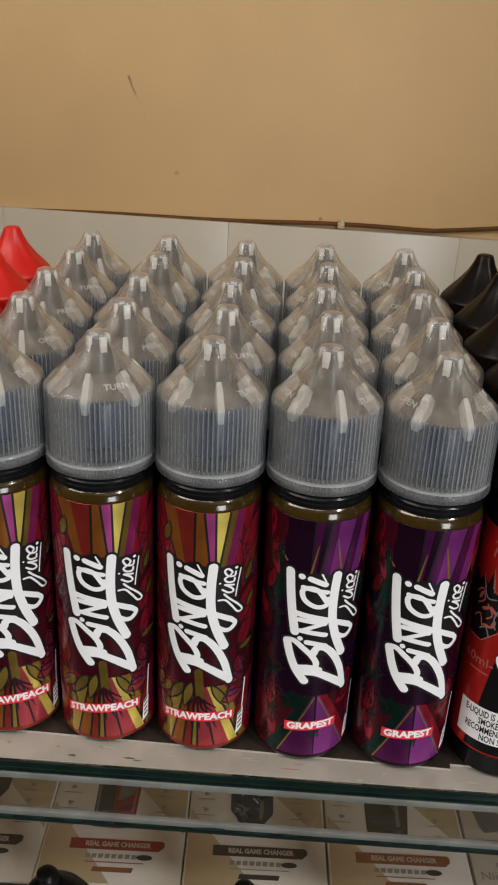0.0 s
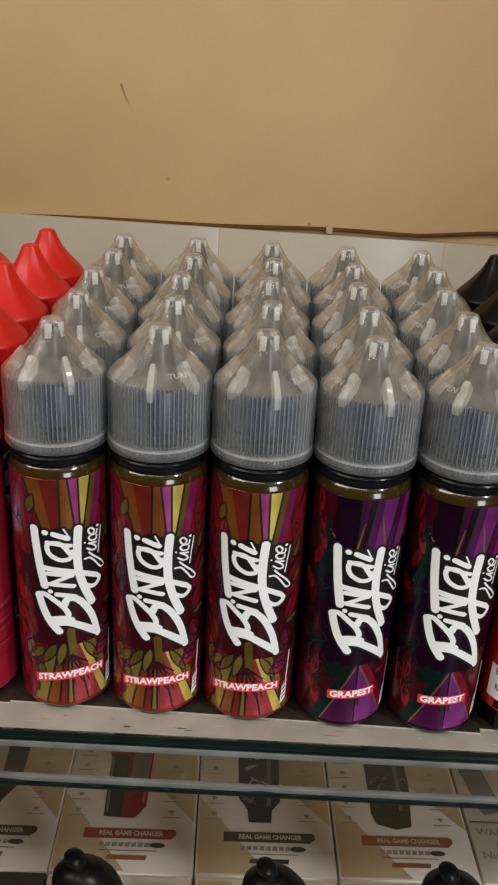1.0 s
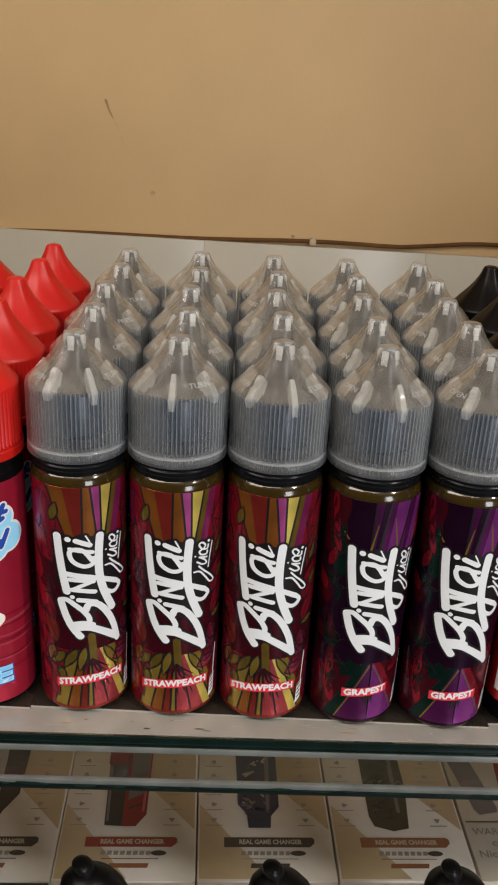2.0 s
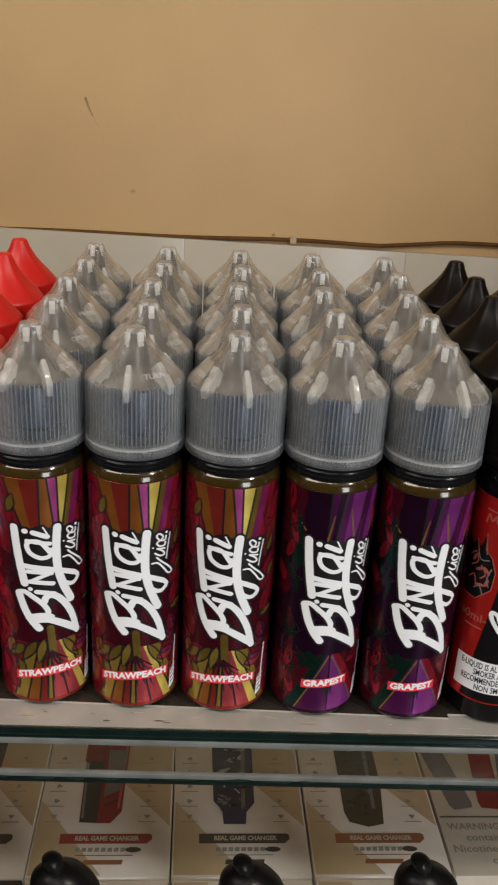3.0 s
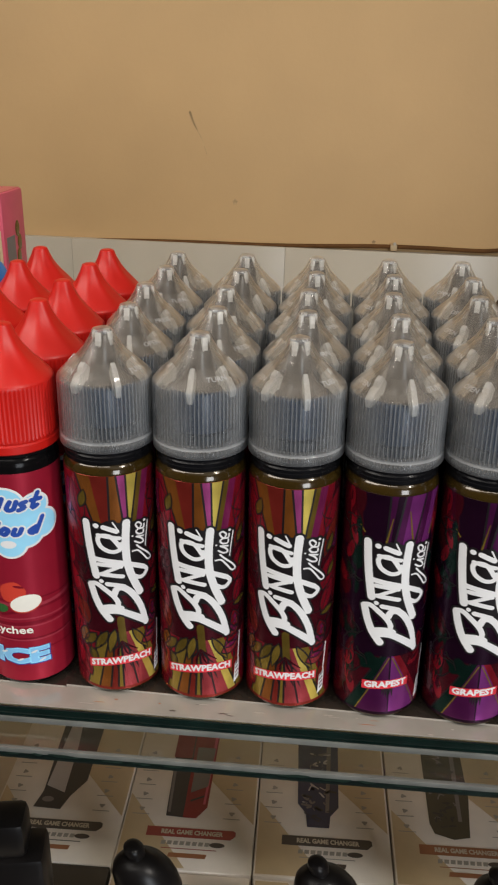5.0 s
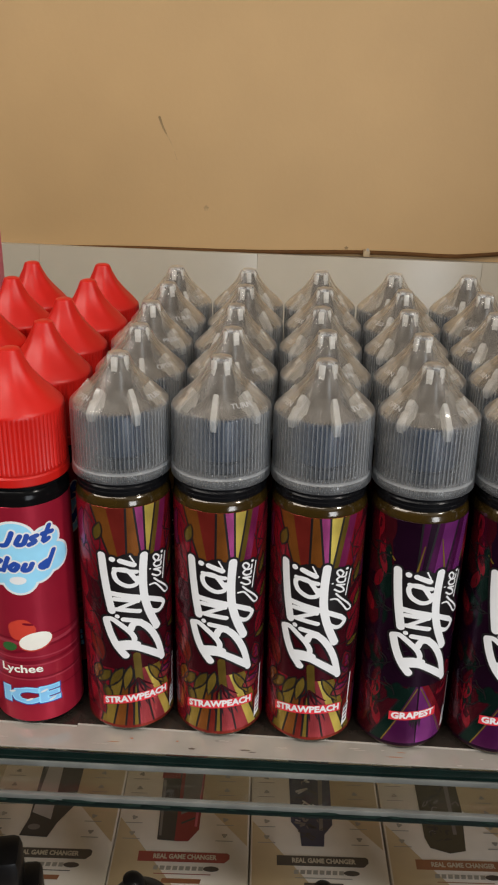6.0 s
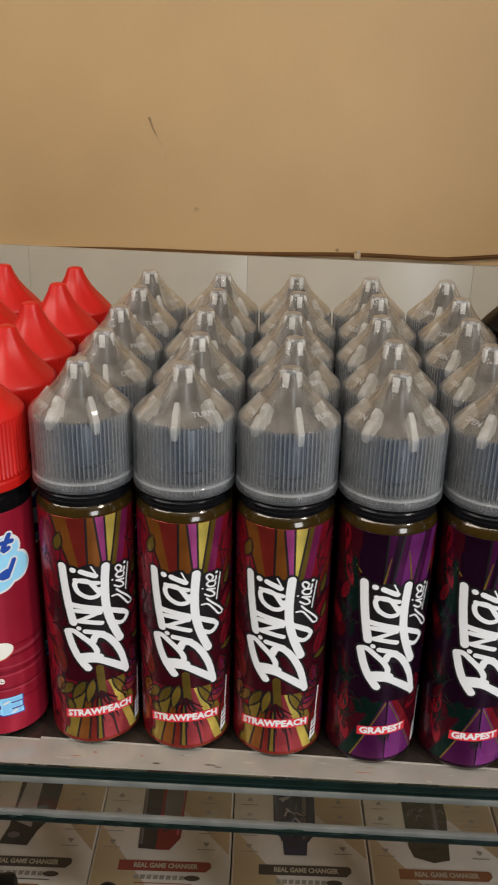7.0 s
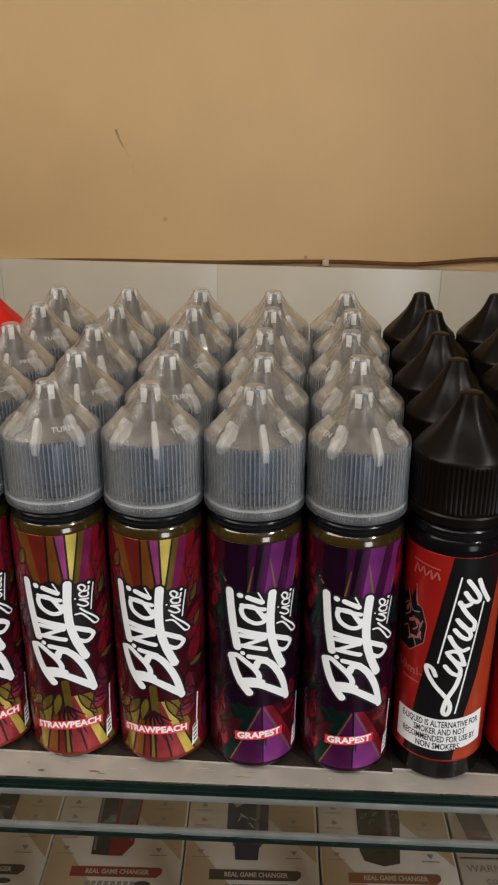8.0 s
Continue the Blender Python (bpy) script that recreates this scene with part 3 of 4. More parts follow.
MARK += [
    (1.8, [(-8.4, 28.2), (-4.2, 27.4), (0.6, 26.4)]),
    (2.0, [(-8.8, 14.0), (-4.1, 13.6), (0.7, 12.6)]),
    (1.7, [(0.3, 12.6), (-4.0, 11.1), (-7.8, 9.2)]),
    (2.0, [(-8.0, 9.2), (-3.4, 8.6), (1.2, 7.6)]),
    (2.1, [(-5.5, 4.3), (-2.1, 3.7), (1.5, 2.6)]),
    (1.9, [(-8.1, 5.7), (-8.0, 5.6)]),
    (2.9, [(-13.0, 3.2), (-11.2, -3.2), (-8.7, -8.9), (-5.3, -13.7)]),
    (2.2, [(-13.3, 3.7), (-10.4, 4.2), (-7.0, 1.8), (-3.4, -1.6), (-1.4, -5.0), (-1.6, -7.6)]),
    (2.6, [(-2.7, -0.8), (-1.4, 1.8), (1.8, 1.6), (5.6, -2.6), (9.2, -10.0), (11.6, -19.2)]),
    (2.9, [(-7.7, -9.5), (-1.4, -9.6), (4.3, -12.7), (11.0, -18.0)]),
    (3.0, [(-7.6, -8.0), (-4.0, -7.6), (-0.4, -8.6)]),
]
SMALL_MARK = [
    (0.78, [(6.1, 18.9), (8.7, 18.6), (11.5, 15.4), (14.1, 12.1), (16.2, 12.4), (14.3, 15.2), (10.1, 19.2), (8.2, 21.3)]),
    (0.78, [(7.4, 23.4), (9.8, 21.8), (11.8, 21.9), (11.0, 23.6), (8.3, 25.4)]),
    (0.78, [(8.3, 25.4), (12.0, 24.6)]),
    (0.7, [(6.4, 26.2), (6.5, 26.2)]),
    (0.78, [(9.2, 28.6), (8.2, 27.9), (9.3, 26.4), (11.8, 26.1), (12.2, 27.5)]),
    (0.78, [(10.5, 29.3), (11.1, 30.4), (9.4, 32.0), (8.1, 31.2), (9.5, 29.0), (12.1, 28.5), (12.6, 30.1)]),
    (1.2, [(12.8, 31.8), (12.9, 31.8)]),
    (0.5, [(14.8, 31.0), (13.6, 24.4), (12.9, 19.4)]),
]


MARK_SCALE = 0.915


def brush_mark(label):
    sh = Sheet()
    for w, line in MARK + SMALL_MARK:
        sh.stroke([(u * MARK_SCALE, v) for u, v in line], w + 2.0, "ink", 2, steps=4)
    sh.poly([(-11, 31), (-4, 35), (3, 33), (12, 33), (13, 18), (9, 5), (5, -2), (-2, -2), (-11, 8)], "ink", 2.4)
    part("mark_shadow", sh.wrapped(R_LAB, Z_MID), sh.materials(), label, "black outline of the mark")
    sh = Sheet()
    for w, line in MARK + SMALL_MARK:
        sh.stroke([(u * MARK_SCALE, v) for u, v in line], w * (1.06 if w > 2.4 else 0.98), "white", 3.2, steps=5)
    part("mark", sh.wrapped(R_LAB, Z_MID), sh.materials(), label, "white brush-drawn mark")


def flavour(label, word, u, v, width, turn, arch):
    bend = lambda x: v + turn * (x - u) - arch * (x - u) ** 2
    sh = Sheet()
    w, h, n = width / 2 + 0.9, 2.2, 12
    xs = [u - w + 2 * w * i / n for i in range(n + 1)]
    sh.poly([(x, bend(x) - h) for x in xs] + [(x, bend(x) + h) for x in reversed(xs)], "banner", 2.6)
    part("flavour_banner", sh.wrapped(R_LAB, Z_MID), sh.materials(), label, "red flavour banner")
    sh = Sheet()
    sh.text(word, u, 0, 4.3, "white", 3.6, width=width, bold=0.2)
    for p in sh.bm.verts:
        p.co.y += bend(p.co.x)
    part("flavour_word", sh.wrapped(R_LAB, Z_MID), sh.materials(), label, "white flavour word")


def outlined(sh, pts, key, layer, width=0.45, rise=0.5):
    """A filled shape with an ink outline."""
    sh.poly(pts, key, layer)
    sh.stroke([*pts, pts[0]], width, "ink", layer + rise, steps=1)


def petal(u, v, length, breadth, turn, n=7):
    pts = []
    for s in (1, -1):
        for i in range(n):
            t = i / n if s > 0 else 1 - i / n
            x, y = length * t, s * breadth * math.sin(math.pi * t) ** 0.8 * (1 - 0.35 * t)
            pts.append((u + x * math.cos(turn) - y * math.sin(turn), v + x * math.sin(turn) + y * math.cos(turn)))
    return pts


def fan(sh, c, a0, a1, r0, r1, keys, gap, layer, rng, line=0.5, spread=0.35):
    """Rays round a point, each with an ink line at its side."""
    n = len(keys)
    cuts = [a0 + (a1 - a0) * (i + (rng.random() - 0.5) * spread * (0 < i < n)) / n for i in range(n + 1)]
    for k, key in enumerate(keys):
        sh.wedge(c, cuts[k], cuts[k + 1], r0, r1, key, layer)
    if line:
        for a in cuts[1:-1:gap]:
            p = lambda r: (c[0] + r * math.cos(radians(a)), c[1] + r * math.sin(radians(a)))
            sh.stroke([p(r0), p(r1)], line, "ink", layer + 0.6, steps=1)


def scribbles(sh, rng, count, u0, u1, v0, v1, layer, key="ink", width=0.4):
    for _ in range(count):
        u, v, a = rng.uniform(u0, u1), rng.uniform(v0, v1), rng.uniform(0, 6.28)
        line = [(u, v)]
        for _ in range(3):
            a += rng.uniform(-0.9, 0.9)
            u, v = u + 2.4 * math.cos(a), v + 2.4 * math.sin(a)
            line.append((u, v))
        sh.stroke(line, width, key, layer, steps=3, taper=0.5)


def side_panel_print(label):
    """The pale data panel at the seam of the wrap, with its code bars."""
    sh = Sheet()
    sh.poly([(17.0, -36.5), (17.6, -36.5), (18.6, -22), (17.9, -22)], "white", 2.0)
    part("seam_line", sh.wrapped(R_LAB, Z_MID), sh.materials(), label, "white seam line")
    sh = Sheet()
    sh.poly([(14.4, -48.5), (17.6, -46.5), (18.0, -36.5), (15.2, -38.5)], "white", 2.4)
    for k in range(4):
        sh.poly([(15.3, -46.2 + 2.2 * k), (17.3, -45.0 + 2.2 * k), (17.3, -44.0 + 2.2 * k), (15.3, -45.2 + 2.2 * k)], "ink" if k != 1 else "magenta", 3.0)
    part("data_panel", sh.wrapped(R_LAB, Z_MID), sh.materials(), label, "white data panel with code bars")


def stripes(sh, top, bottom, v1, v0, keys, lines, layer):
    for k, key in enumerate(keys):
        sh.poly([(bottom[k], v0), (bottom[k + 1], v0), (top[k + 1], v1), (top[k], v1)], key, layer)
    for k in lines:
        sh.stroke([(bottom[k], v0), (top[k], v1)], 0.75, "ink", layer + 0.6, steps=1)


def fruity_print(label):
    """Gold, red and magenta rays with inked leaves."""
    rng = random.Random(11)
    sh = Sheet()
    stripes(sh, [-27, -16.5, -10, -2.8, 0.2, 4.0, 9.0, 11.5, 15, 19, 27], [-27, -7.5, -5.2, -3.0, 2.9, 4.4, 4.9, 7.0, 10, 16, 27], 55.4, 28,
            ["crimson", "orange", "rust", "orange", "orchid", "yellow", "olive", "magenta", "crimson", "wine"], (1, 3, 4, 5, 6), 0)
    stripes(sh, [-27, -9, -5, -3.0, -1.6, -0.8, 0.6, 2.4, 5, 9, 27], [-27, -17, -11, -6.0, -2.8, -0.5, 5.6, 11.5, 16.0, 20, 27], -21, -50.6,
            ["crimson", "gold", "orange", "rust", "gold", "pink", "pink", "yellow", "gold", "crimson"], (1, 2, 3, 4, 5, 6, 8), 0)
    sh.poly([(-27, 28), (27, 28), (27, -21), (-27, -21)], "wine", 0)
    for s in (-1, 1):
        for k in range(7):
            v = -46 + 13.5 * k + rng.uniform(-2, 2)
            outlined(sh, petal(s * 22, v + 2, rng.uniform(16, 22), rng.uniform(4.0, 5.6), math.pi / 2 + rng.uniform(-0.4, 0.4)), rng.choice(["crimson", "wine", "crimson", "magenta"]), 0.15 + 0.06 * k, 0.5, 0.02)
            outlined(sh, petal(s * 14.5, v, rng.uniform(17, 24), rng.uniform(3.6, 5.2), math.pi / 2 - s * rng.uniform(0.15, 0.7)), ("crimson", "rust", "crimson", "wine", "crimson")[(k + s) % 5], 0.62 + 0.06 * k, 0.5, 0.02)
            sh.stroke([(s * 14.8, v + 2), (s * 17.2, v + 8), (s * 18.4, v + 14)], 0.45, "ink", 1.9, taper=0.3, steps=3)
    for u, v, ln, br, a, key in ((-6, -20, 12, 2.4, 4.2, "olive"), (-3, -19, 13, 2.2, 4.5, "gold"), (-11, -22, 10, 2.8, 4.0, "olive"), (-16, -20, 9, 3.0, 4.4, "orange"), (-14, -30, 8, 2.4, 5.0, "olive"),
                                (4, -20, 15, 2.0, 5.2, "gold"), (14, -6, 9, 2.0, 0.2, "olive"), (16, 24, 9, 2.2, 1.2, "olive"), (17, 12, 8, 2.0, 1.0, "olive"), (-15, 40, 9, 2.4, 1.3, "olive")):
        outlined(sh, petal(u, v, ln, br, a), key, 1.3, 0.6)
    for k in range(6):
        outlined(sh, petal(8 + 1.6 * k, -29 + 2.2 * k, 9.5, 3.4, 0.3 + 0.3 * k), ("pink", "magenta", "crimson")[k % 3], 1.4, 0.6)
    sh.stroke([(-0.6, -14), (0.2, -27)], 3.0, "olive", 1.7, steps=1)
    for k in range(6):
        a = radians(215 + 22 * k)
        sh.stroke([(-0.5, -26), (4.0 * math.cos(a), -27 + 4 * math.sin(a)), (6.5 * math.cos(a + 0.2), -28 + 6 * math.sin(a))], 1.2, "wine" if k % 2 else "ink", 1.9, taper=0.3, steps=3)
    scribbles(sh, rng, 10, -26, -14, -40, 45, 1.96, width=0.5)
    scribbles(sh, rng, 9, 13, 26, -40, 45, 1.96, width=0.5)
    for k in range(4):
        sh.stroke([(-3 + 2.6 * k, -37.5), (-2.6 + 3.0 * k, -41 - k % 2)], 0.9, "ink", 1.97, taper=0.2, steps=1)
    sh.clip(-27, 27, -50.5, 55.3)
    part("artwork", sh.wrapped(R_LAB, Z_MID), sh.materials(), label, "gold, red and magenta inked rays and leaves")


def grape_print(label):
    """Deep purple rays with thin gold lines and dark red blooms."""
    rng = random.Random(23)
    sh = Sheet()
    stripes(sh, [-27, -17, -7.5, -5, -2.2, 0.6, 3.0, 6, 9.5, 13, 18, 27], [-27, -13, -8.0, -5.6, -4.6, -3.2, 0, 3.4, 4.4, 8, 12, 27], 55.4, 28,
            ["wine", "plum", "plum", "purple", "plum", "purple", "violet", "violet", "purple", "violet", "plum"], (3, 5, 8), 0)
    stripes(sh, [-27, -4, -1.2, -0.4, 0.4, 1.2, 4, 27], [-27, -18, -13.0, 0.4, 0.9, 15.0, 19, 27], -21, -50.6,
            ["wine", "moss", "purple", "plum", "violet", "crimson", "wine"], (1,), 0)
    sh.poly([(-27, 28), (27, 28), (27, -21), (-27, -21)], "plum", 0)
    for a, b in (((-3.6, 45.5), (-5.4, 34.4)), ((2.6, 48.4), (4.6, 35.6)), ((15, 42), (13, 36)), ((-16, 40.2), (-14, 37.6))):
        sh.stroke([a, b], 0.35, "gold", 1.0, taper=2.2, steps=1)
    for a, b in (((-0.6, -22), (-12.8, -50.5)), ((0.8, -22), (14.0, -50.5))):
        sh.stroke([a, b], 0.5, "gold", 1.6, steps=1)
    for s in (-1, 1):
        for k in range(11):
            v = -46 + 9.0 * k + rng.uniform(-2, 2)
            sh.poly(petal(s * 16.0, v, rng.uniform(14, 20), rng.uniform(2.6, 4.2), math.pi / 2 - s * rng.uniform(0.05, 0.5)), rng.choice(["crimson", "wine", "plum", "moss", "wine", "plum"]), 1.0)
            sh.poly(petal(s * 22, v + 3, rng.uniform(9, 14), rng.uniform(2, 3.8), math.pi / 2 + rng.uniform(-0.6, 0.6)), rng.choice(["crimson", "wine", "plum", "wine"]), 1.05)
    for k in range(5):
        sh.poly(petal(8 + 1.5 * k, -27 + 1.7 * k, 8.5, 2.6, 0.5 + 0.3 * k), ("crimson", "wine")[k % 2], 1.3)
        sh.poly(petal(-15 - 0.9 * k, -44 + 4.6 * k, 12.0, 2.4, 1.75 - 0.10 * k), ("crimson", "wine", "moss")[k % 3], 1.3)
        sh.poly(petal(-17 - 0.9 * k, 30 + 4.0 * k, 12.0, 2.0, 1.9 - 0.06 * k), ("crimson", "wine")[k % 2], 1.3)
    sh.blob(-8.5, -24, 4.5, 4.2, "moss", 1.4, wave=0.18)
    for k in range(5):
        sh.stroke([(-2 + 0.9 * k, -38), (-2.2 + 1.0 * k, -41 - (k % 3))], 0.9, "ink", 1.65, taper=0.3, steps=1)
    scribbles(sh, rng, 26, -26, -13, -45, 45, 1.8, width=0.8)
    scribbles(sh, rng, 24, 13, 26, -45, 45, 1.8, width=0.8)
    sh.clip(-27, 27, -50.5, 55.3)
    part("artwork", sh.wrapped(R_LAB, Z_MID), sh.materials(), label, "purple rays with gold lines and dark red blooms")


def wrap_bottle(name, label_text, print_code, base, word, width, v, turn, arch):
    bottle = empty(name, pose(0, 0, 0))
    tagged(bottle, label_text, "bottle")
    body_parts(bottle, M["amber"], M["collar"], "clear bottle body with amber liquid")
    clear_cap(bottle)
    label = label_shell(bottle, base, 2.4, 101.0, "printed metallic wrap label")
    print_code(label)
    side_panel_print(label)
    brush_mark(label)
    flavour(label, word, -1.0, v, width, turn, arch)
    return bottle


def solid_cap(bottle, material, label, low, shoulder):
    """An opaque cap: smooth lower band, knurled grip, softly fluted cone."""
    grip = low + 5.4
    prof = [(R_CAP - 0.6, low), (R_CAP - 0.05, low + 0.5), (R_CAP, low + 3.4), (R_CAP - 0.5, low + 4.0), (R_CAP - 0.5, low + 4.4), (R_CAP - 0.15, low + 5.0), (R_CAP - 0.25, grip + 0.6),
            (R_CAP - 0.35, shoulder - 1.6), (R_CAP - 0.45, shoulder - 0.6), *cone_profile(R_CAP - 0.6, shoulder, TIP)]
    ribs, flutes = knurl(64, 0.55, grip + 0.8, shoulder - 0.2), fluted(8, 0.06, shoulder + 0.9, TIP - 0.5)
    bm = lathe(mm(prof), 192, lambda a, r, z: flutes(a, ribs(a, r, z), z), close=False)
    bmesh.ops.holes_fill(bm, edges=[e for e in bm.edges if e.is_boundary and all(v.co.z > 0.15 for v in e.verts)])
    return part("cap", bm, material, bottle, label)


def cherry_bottle():
    bottle = empty("bottle", pose(0, 0, 0))
    tagged(bottle, "red-capped liquid bottle with a crimson label and blue cloud", "bottle", "red-capped bottles")
    body_parts(bottle, M["black_pet"], M["collar"], "glossy black bottle body")
    solid_cap(bottle, M["cap_red"], "glossy red knurled pointed cap", 106.8, 133.4)
    label = label_shell(bottle, M["cherry"], 2.6, 99.0, "crimson wrap label")
    rng = random.Random(4)
    sh = Sheet()
    for k in range(9):
        v = -30 + 3.2 * k + rng.uniform(-1, 1)
        sh.stroke([(-26, v), (-10, v + rng.uniform(-2, 2)), (6, v + rng.uniform(-2, 2)), (26, v + rng.uniform(-2, 2))], rng.uniform(0.5, 1.8), ("cherry_dark", "cherry_pale")[k % 2], 1, steps=4)
    part("ripple_print", sh.wrapped(R_LAB, Z_MID - 3.6), sh.materials(), label, "darker ripple bands")
    cloud = ((-1.5, 42.6, 7.6), (10.6, 41.4, 5.2), (13.4, 32.4, 6.2), (5.9, 30.2, 7.6), (-0.4, 24.4, 6.4), (4.5, 36.3, 8.0), (-9, 37, 7.0), (-9, 29, 7.0))
    sh = Sheet()
    for i, (u, v, r) in enumerate(cloud):
        sh.blob(u, v, r + 1.0, r + 1.0, "white", 2 + 0.1 * i, n=28)
    for i, (u, v, r) in enumerate(cloud):
        sh.blob(u, v, r, r, "cloud", 3.2 + 0.1 * i, n=28)
    for u, v in ((-1.0, 24.0), (-10, 41)):
        sh.blob(u, v, 3.2, 1.9, "white", 4.4, n=16)
    part("cloud_print", sh.wrapped(R_LAB, Z_MID - 3.6), sh.materials(), label, "pale blue cloud with a white rim")
    sh = Sheet()
    for key, w, layer in (("white", 3.4, 5), ("navy", 2.0, 6)):
        for line in ([(-4.5, 46), (-5.2, 41), (-7, 40)], [(-1.2, 44.5), (-1.8, 41), (0.8, 41), (1.2, 44.5)], [(5, 44), (3, 43.2), (5, 41.5), (3, 40.4)], [(9, 47.2), (8, 41), (10, 41.5)], [(7, 44.2), (10.8, 44.2)],
                     [(-6, 33), (-8, 30), (-5.5, 28.5)], [(-3.6, 34.5), (-4.1, 28.5)], [(-0.6, 32), (-2, 30), (0, 28.8), (1, 31), (-0.6, 32)], [(3.5, 31.5), (3.2, 29), (5.4, 29), (6, 31.5)],
                     [(13.4, 35.5), (12.2, 28.8)], [(11.5, 31.5), (9.3, 30), (11, 28.6), (12.3, 30.5)]):
            sh.stroke([(u + 0.28 * (v - 36), v) for u, v in line], w, key, layer, steps=4)
    part("mark", sh.wrapped(R_LAB, Z_MID - 3.6), sh.materials(), label, "dark blue brush mark")
    sh = Sheet()
    sh.blob(-1.6, -0.4, 5.4, 5.4, "fruit_red", 2, turn=-0.2, wave=0.04, lobes=5)
    sh.blob(-7.2, -9.0, 3.2, 2.2, "leaf", 1.8, turn=0.2)
    sh.blob(3.4, -6.4, 6.8, 4.5, "fruit_red", 2.5, turn=0.25)
    sh.blob(3.4, -6.0, 6.5, 4.2, "fruit_white", 3, turn=0.25, n=28)
    sh.blob(1.0, 2.6, 2.2, 0.6, "cherry_dark", 2.8, turn=-0.2)
    part("fruit_print", sh.wrapped(R_LAB, Z_MID - 3.6), sh.materials(), label, "red and white fruit picture")
    sh = Sheet()
    sh.text("Lychee", -3.2, -20.2, 5.4, "fruit_white", 3, width=17, bold=0.12)
    part("flavour_word", sh.wrapped(R_LAB, Z_MID - 3.6), sh.materials(), label, "white flavour word")
    sh = Sheet()
    sh.text("ICE", -0.5, -34.6, 10.8, "navy", 2.2, width=25, bold=1.0)
    sh.text("ICE", -0.5, -34.4, 10.5, "cloud", 2.6, width=24, bold=0.75)
    sh.text("ICE", -0.5, -34.4, 10.0, "ice", 3.4, width=22.5, bold=0.35)
    for u, v in ((-8, -32.5), (-1, -36), (5, -32), (8, -37)):
        sh.blob(u, v, 1.6, 0.5, "white", 4.2, turn=0.4)
    part("ice_word", sh.wrapped(R_LAB, Z_MID - 3.6), sh.materials(), label, "icy blue lettering")
    return bottle


def flame_bottle():
    bottle = empty("bottle", pose(0, 0, 0))
    tagged(bottle, "black-capped liquid bottle with a red and black label", "bottle", "black-capped bottles")
    body_parts(bottle, M["black_pet"], M["collar"], "glossy black bottle body")
    solid_cap(bottle, M["cap_black"], "black knurled pointed cap", 110.6, 133.4)
    label = label_shell(bottle, M["flame"], 10.0, 99.2, "red wrap label")
    sh = Sheet()
    sh.poly([(-4.2, 53.3), (16.5, 53.3), (14.4, 38.4), (9.3, -0.4), (5.5, -20.0), (2.6, -42.9), (-17.6, -42.9), (-14.7, -23.5)], "jet", 1.0)
    sh.poly([(16.5, 53.3), (25, 53.3), (20, 20), (15.4, -42.9), (2.6, -42.9), (5.5, -20.0), (9.3, -0.4), (14.4, 38.4)], "ember", 0.5)
    part("band_print", sh.wrapped(R_LAB, Z_MID), sh.materials(), label, "slanting black band")
    sh = Sheet()
    for line in ([(-6.7, -1.1), (-8.0, 1.8), (-10.1, 2.7), (-10.0, -0.1), (-7.0, -5.2), (-1.7, -11.6), (-0.3, -16.0), (-1.3, -19.4), (-2.8, -17.8), (-1.7, -11.6), (1.0, -4.9), (2.2, 0.6)],
                 [(-3.6, 4.2), (-1.1, 1.3), (1.5, 0.3), (2.0, 2.8), (-0.2, 6.4), (-2.8, 9.6)], [(-2.8, 9.6), (0.2, 6.4), (3.3, 5.1)],
                 [(-3.1, 18.2), (-0.9, 14.2), (1.7, 11.9), (4.0, 12.6)], [(3.3, 5.1), (1.4, 10.1), (-0.8, 11.6), (-3.4, 10.6)],
                 [(-1.5, 21.5), (1.0, 18.5), (3.7, 17.1), (4.4, 19.2), (2.1, 22.7), (-1.0, 26.2)], [(-1.0, 26.2), (2.0, 22.4), (5.3, 21.2)],
                 [(5.3, 21.2), (5.5, 24.4), (3.0, 27.7), (0.8, 31.0), (-0.7, 34.1)], [(-0.7, 33.4), (1.2, 32.5), (3.1, 33.2)],
                 [(0.9, 38.4), (3.3, 34.9), (5.9, 33.9), (6.3, 36.1), (3.9, 40.2), (1.5, 43.6)], [(5.5, 43.7), (7.5, 38.8), (10.5, 33.3)]):
        sh.stroke(line, 1.75, "white", 3, steps=5)
    for line in ([(-1.0, 44.9), (-6.3, 5.1)], [(8.3, 33.4), (1.8, -18.6)]):
        sh.stroke([line[0], ((line[0][0] + line[1][0]) / 2, (line[0][1] + line[1][1]) / 2), line[1]], 0.6, "white", 2.6)
    part("mark", sh.wrapped(R_LAB, Z_MID), sh.materials(), label, "white slanting brush mark between lines")
    sh = Sheet()
    sh.poly([(-21.6, -22.4), (-3.7, -22.2), (14.2, -20.0), (14.8, -35.4), (-2.1, -38.1), (-21.6, -38.6)], "white", 3.6)
    part("notice_panel", sh.wrapped(R_LAB, Z_MID), sh.materials(), label, "white notice panel")
    sh = Sheet()
    for k, (words, w) in enumerate((("E-LIQUID IS ALTERNATIVE FOR", 29), ("SMOKER AND NOT", 18.5), ("RECOMMENDED FOR USE BY", 27.5), ("NON SMOKERS.", 16))):
        sh.text(words, -3.2, -24.8 - 3.75 * k, 4.3, "jet", 4.4, turn=0.03, width=w * 1.08, bold=0.09)
    part("notice_text", sh.wrapped(R_LAB, Z_MID), sh.materials(), label, "black notice lettering")
    sh = Sheet()
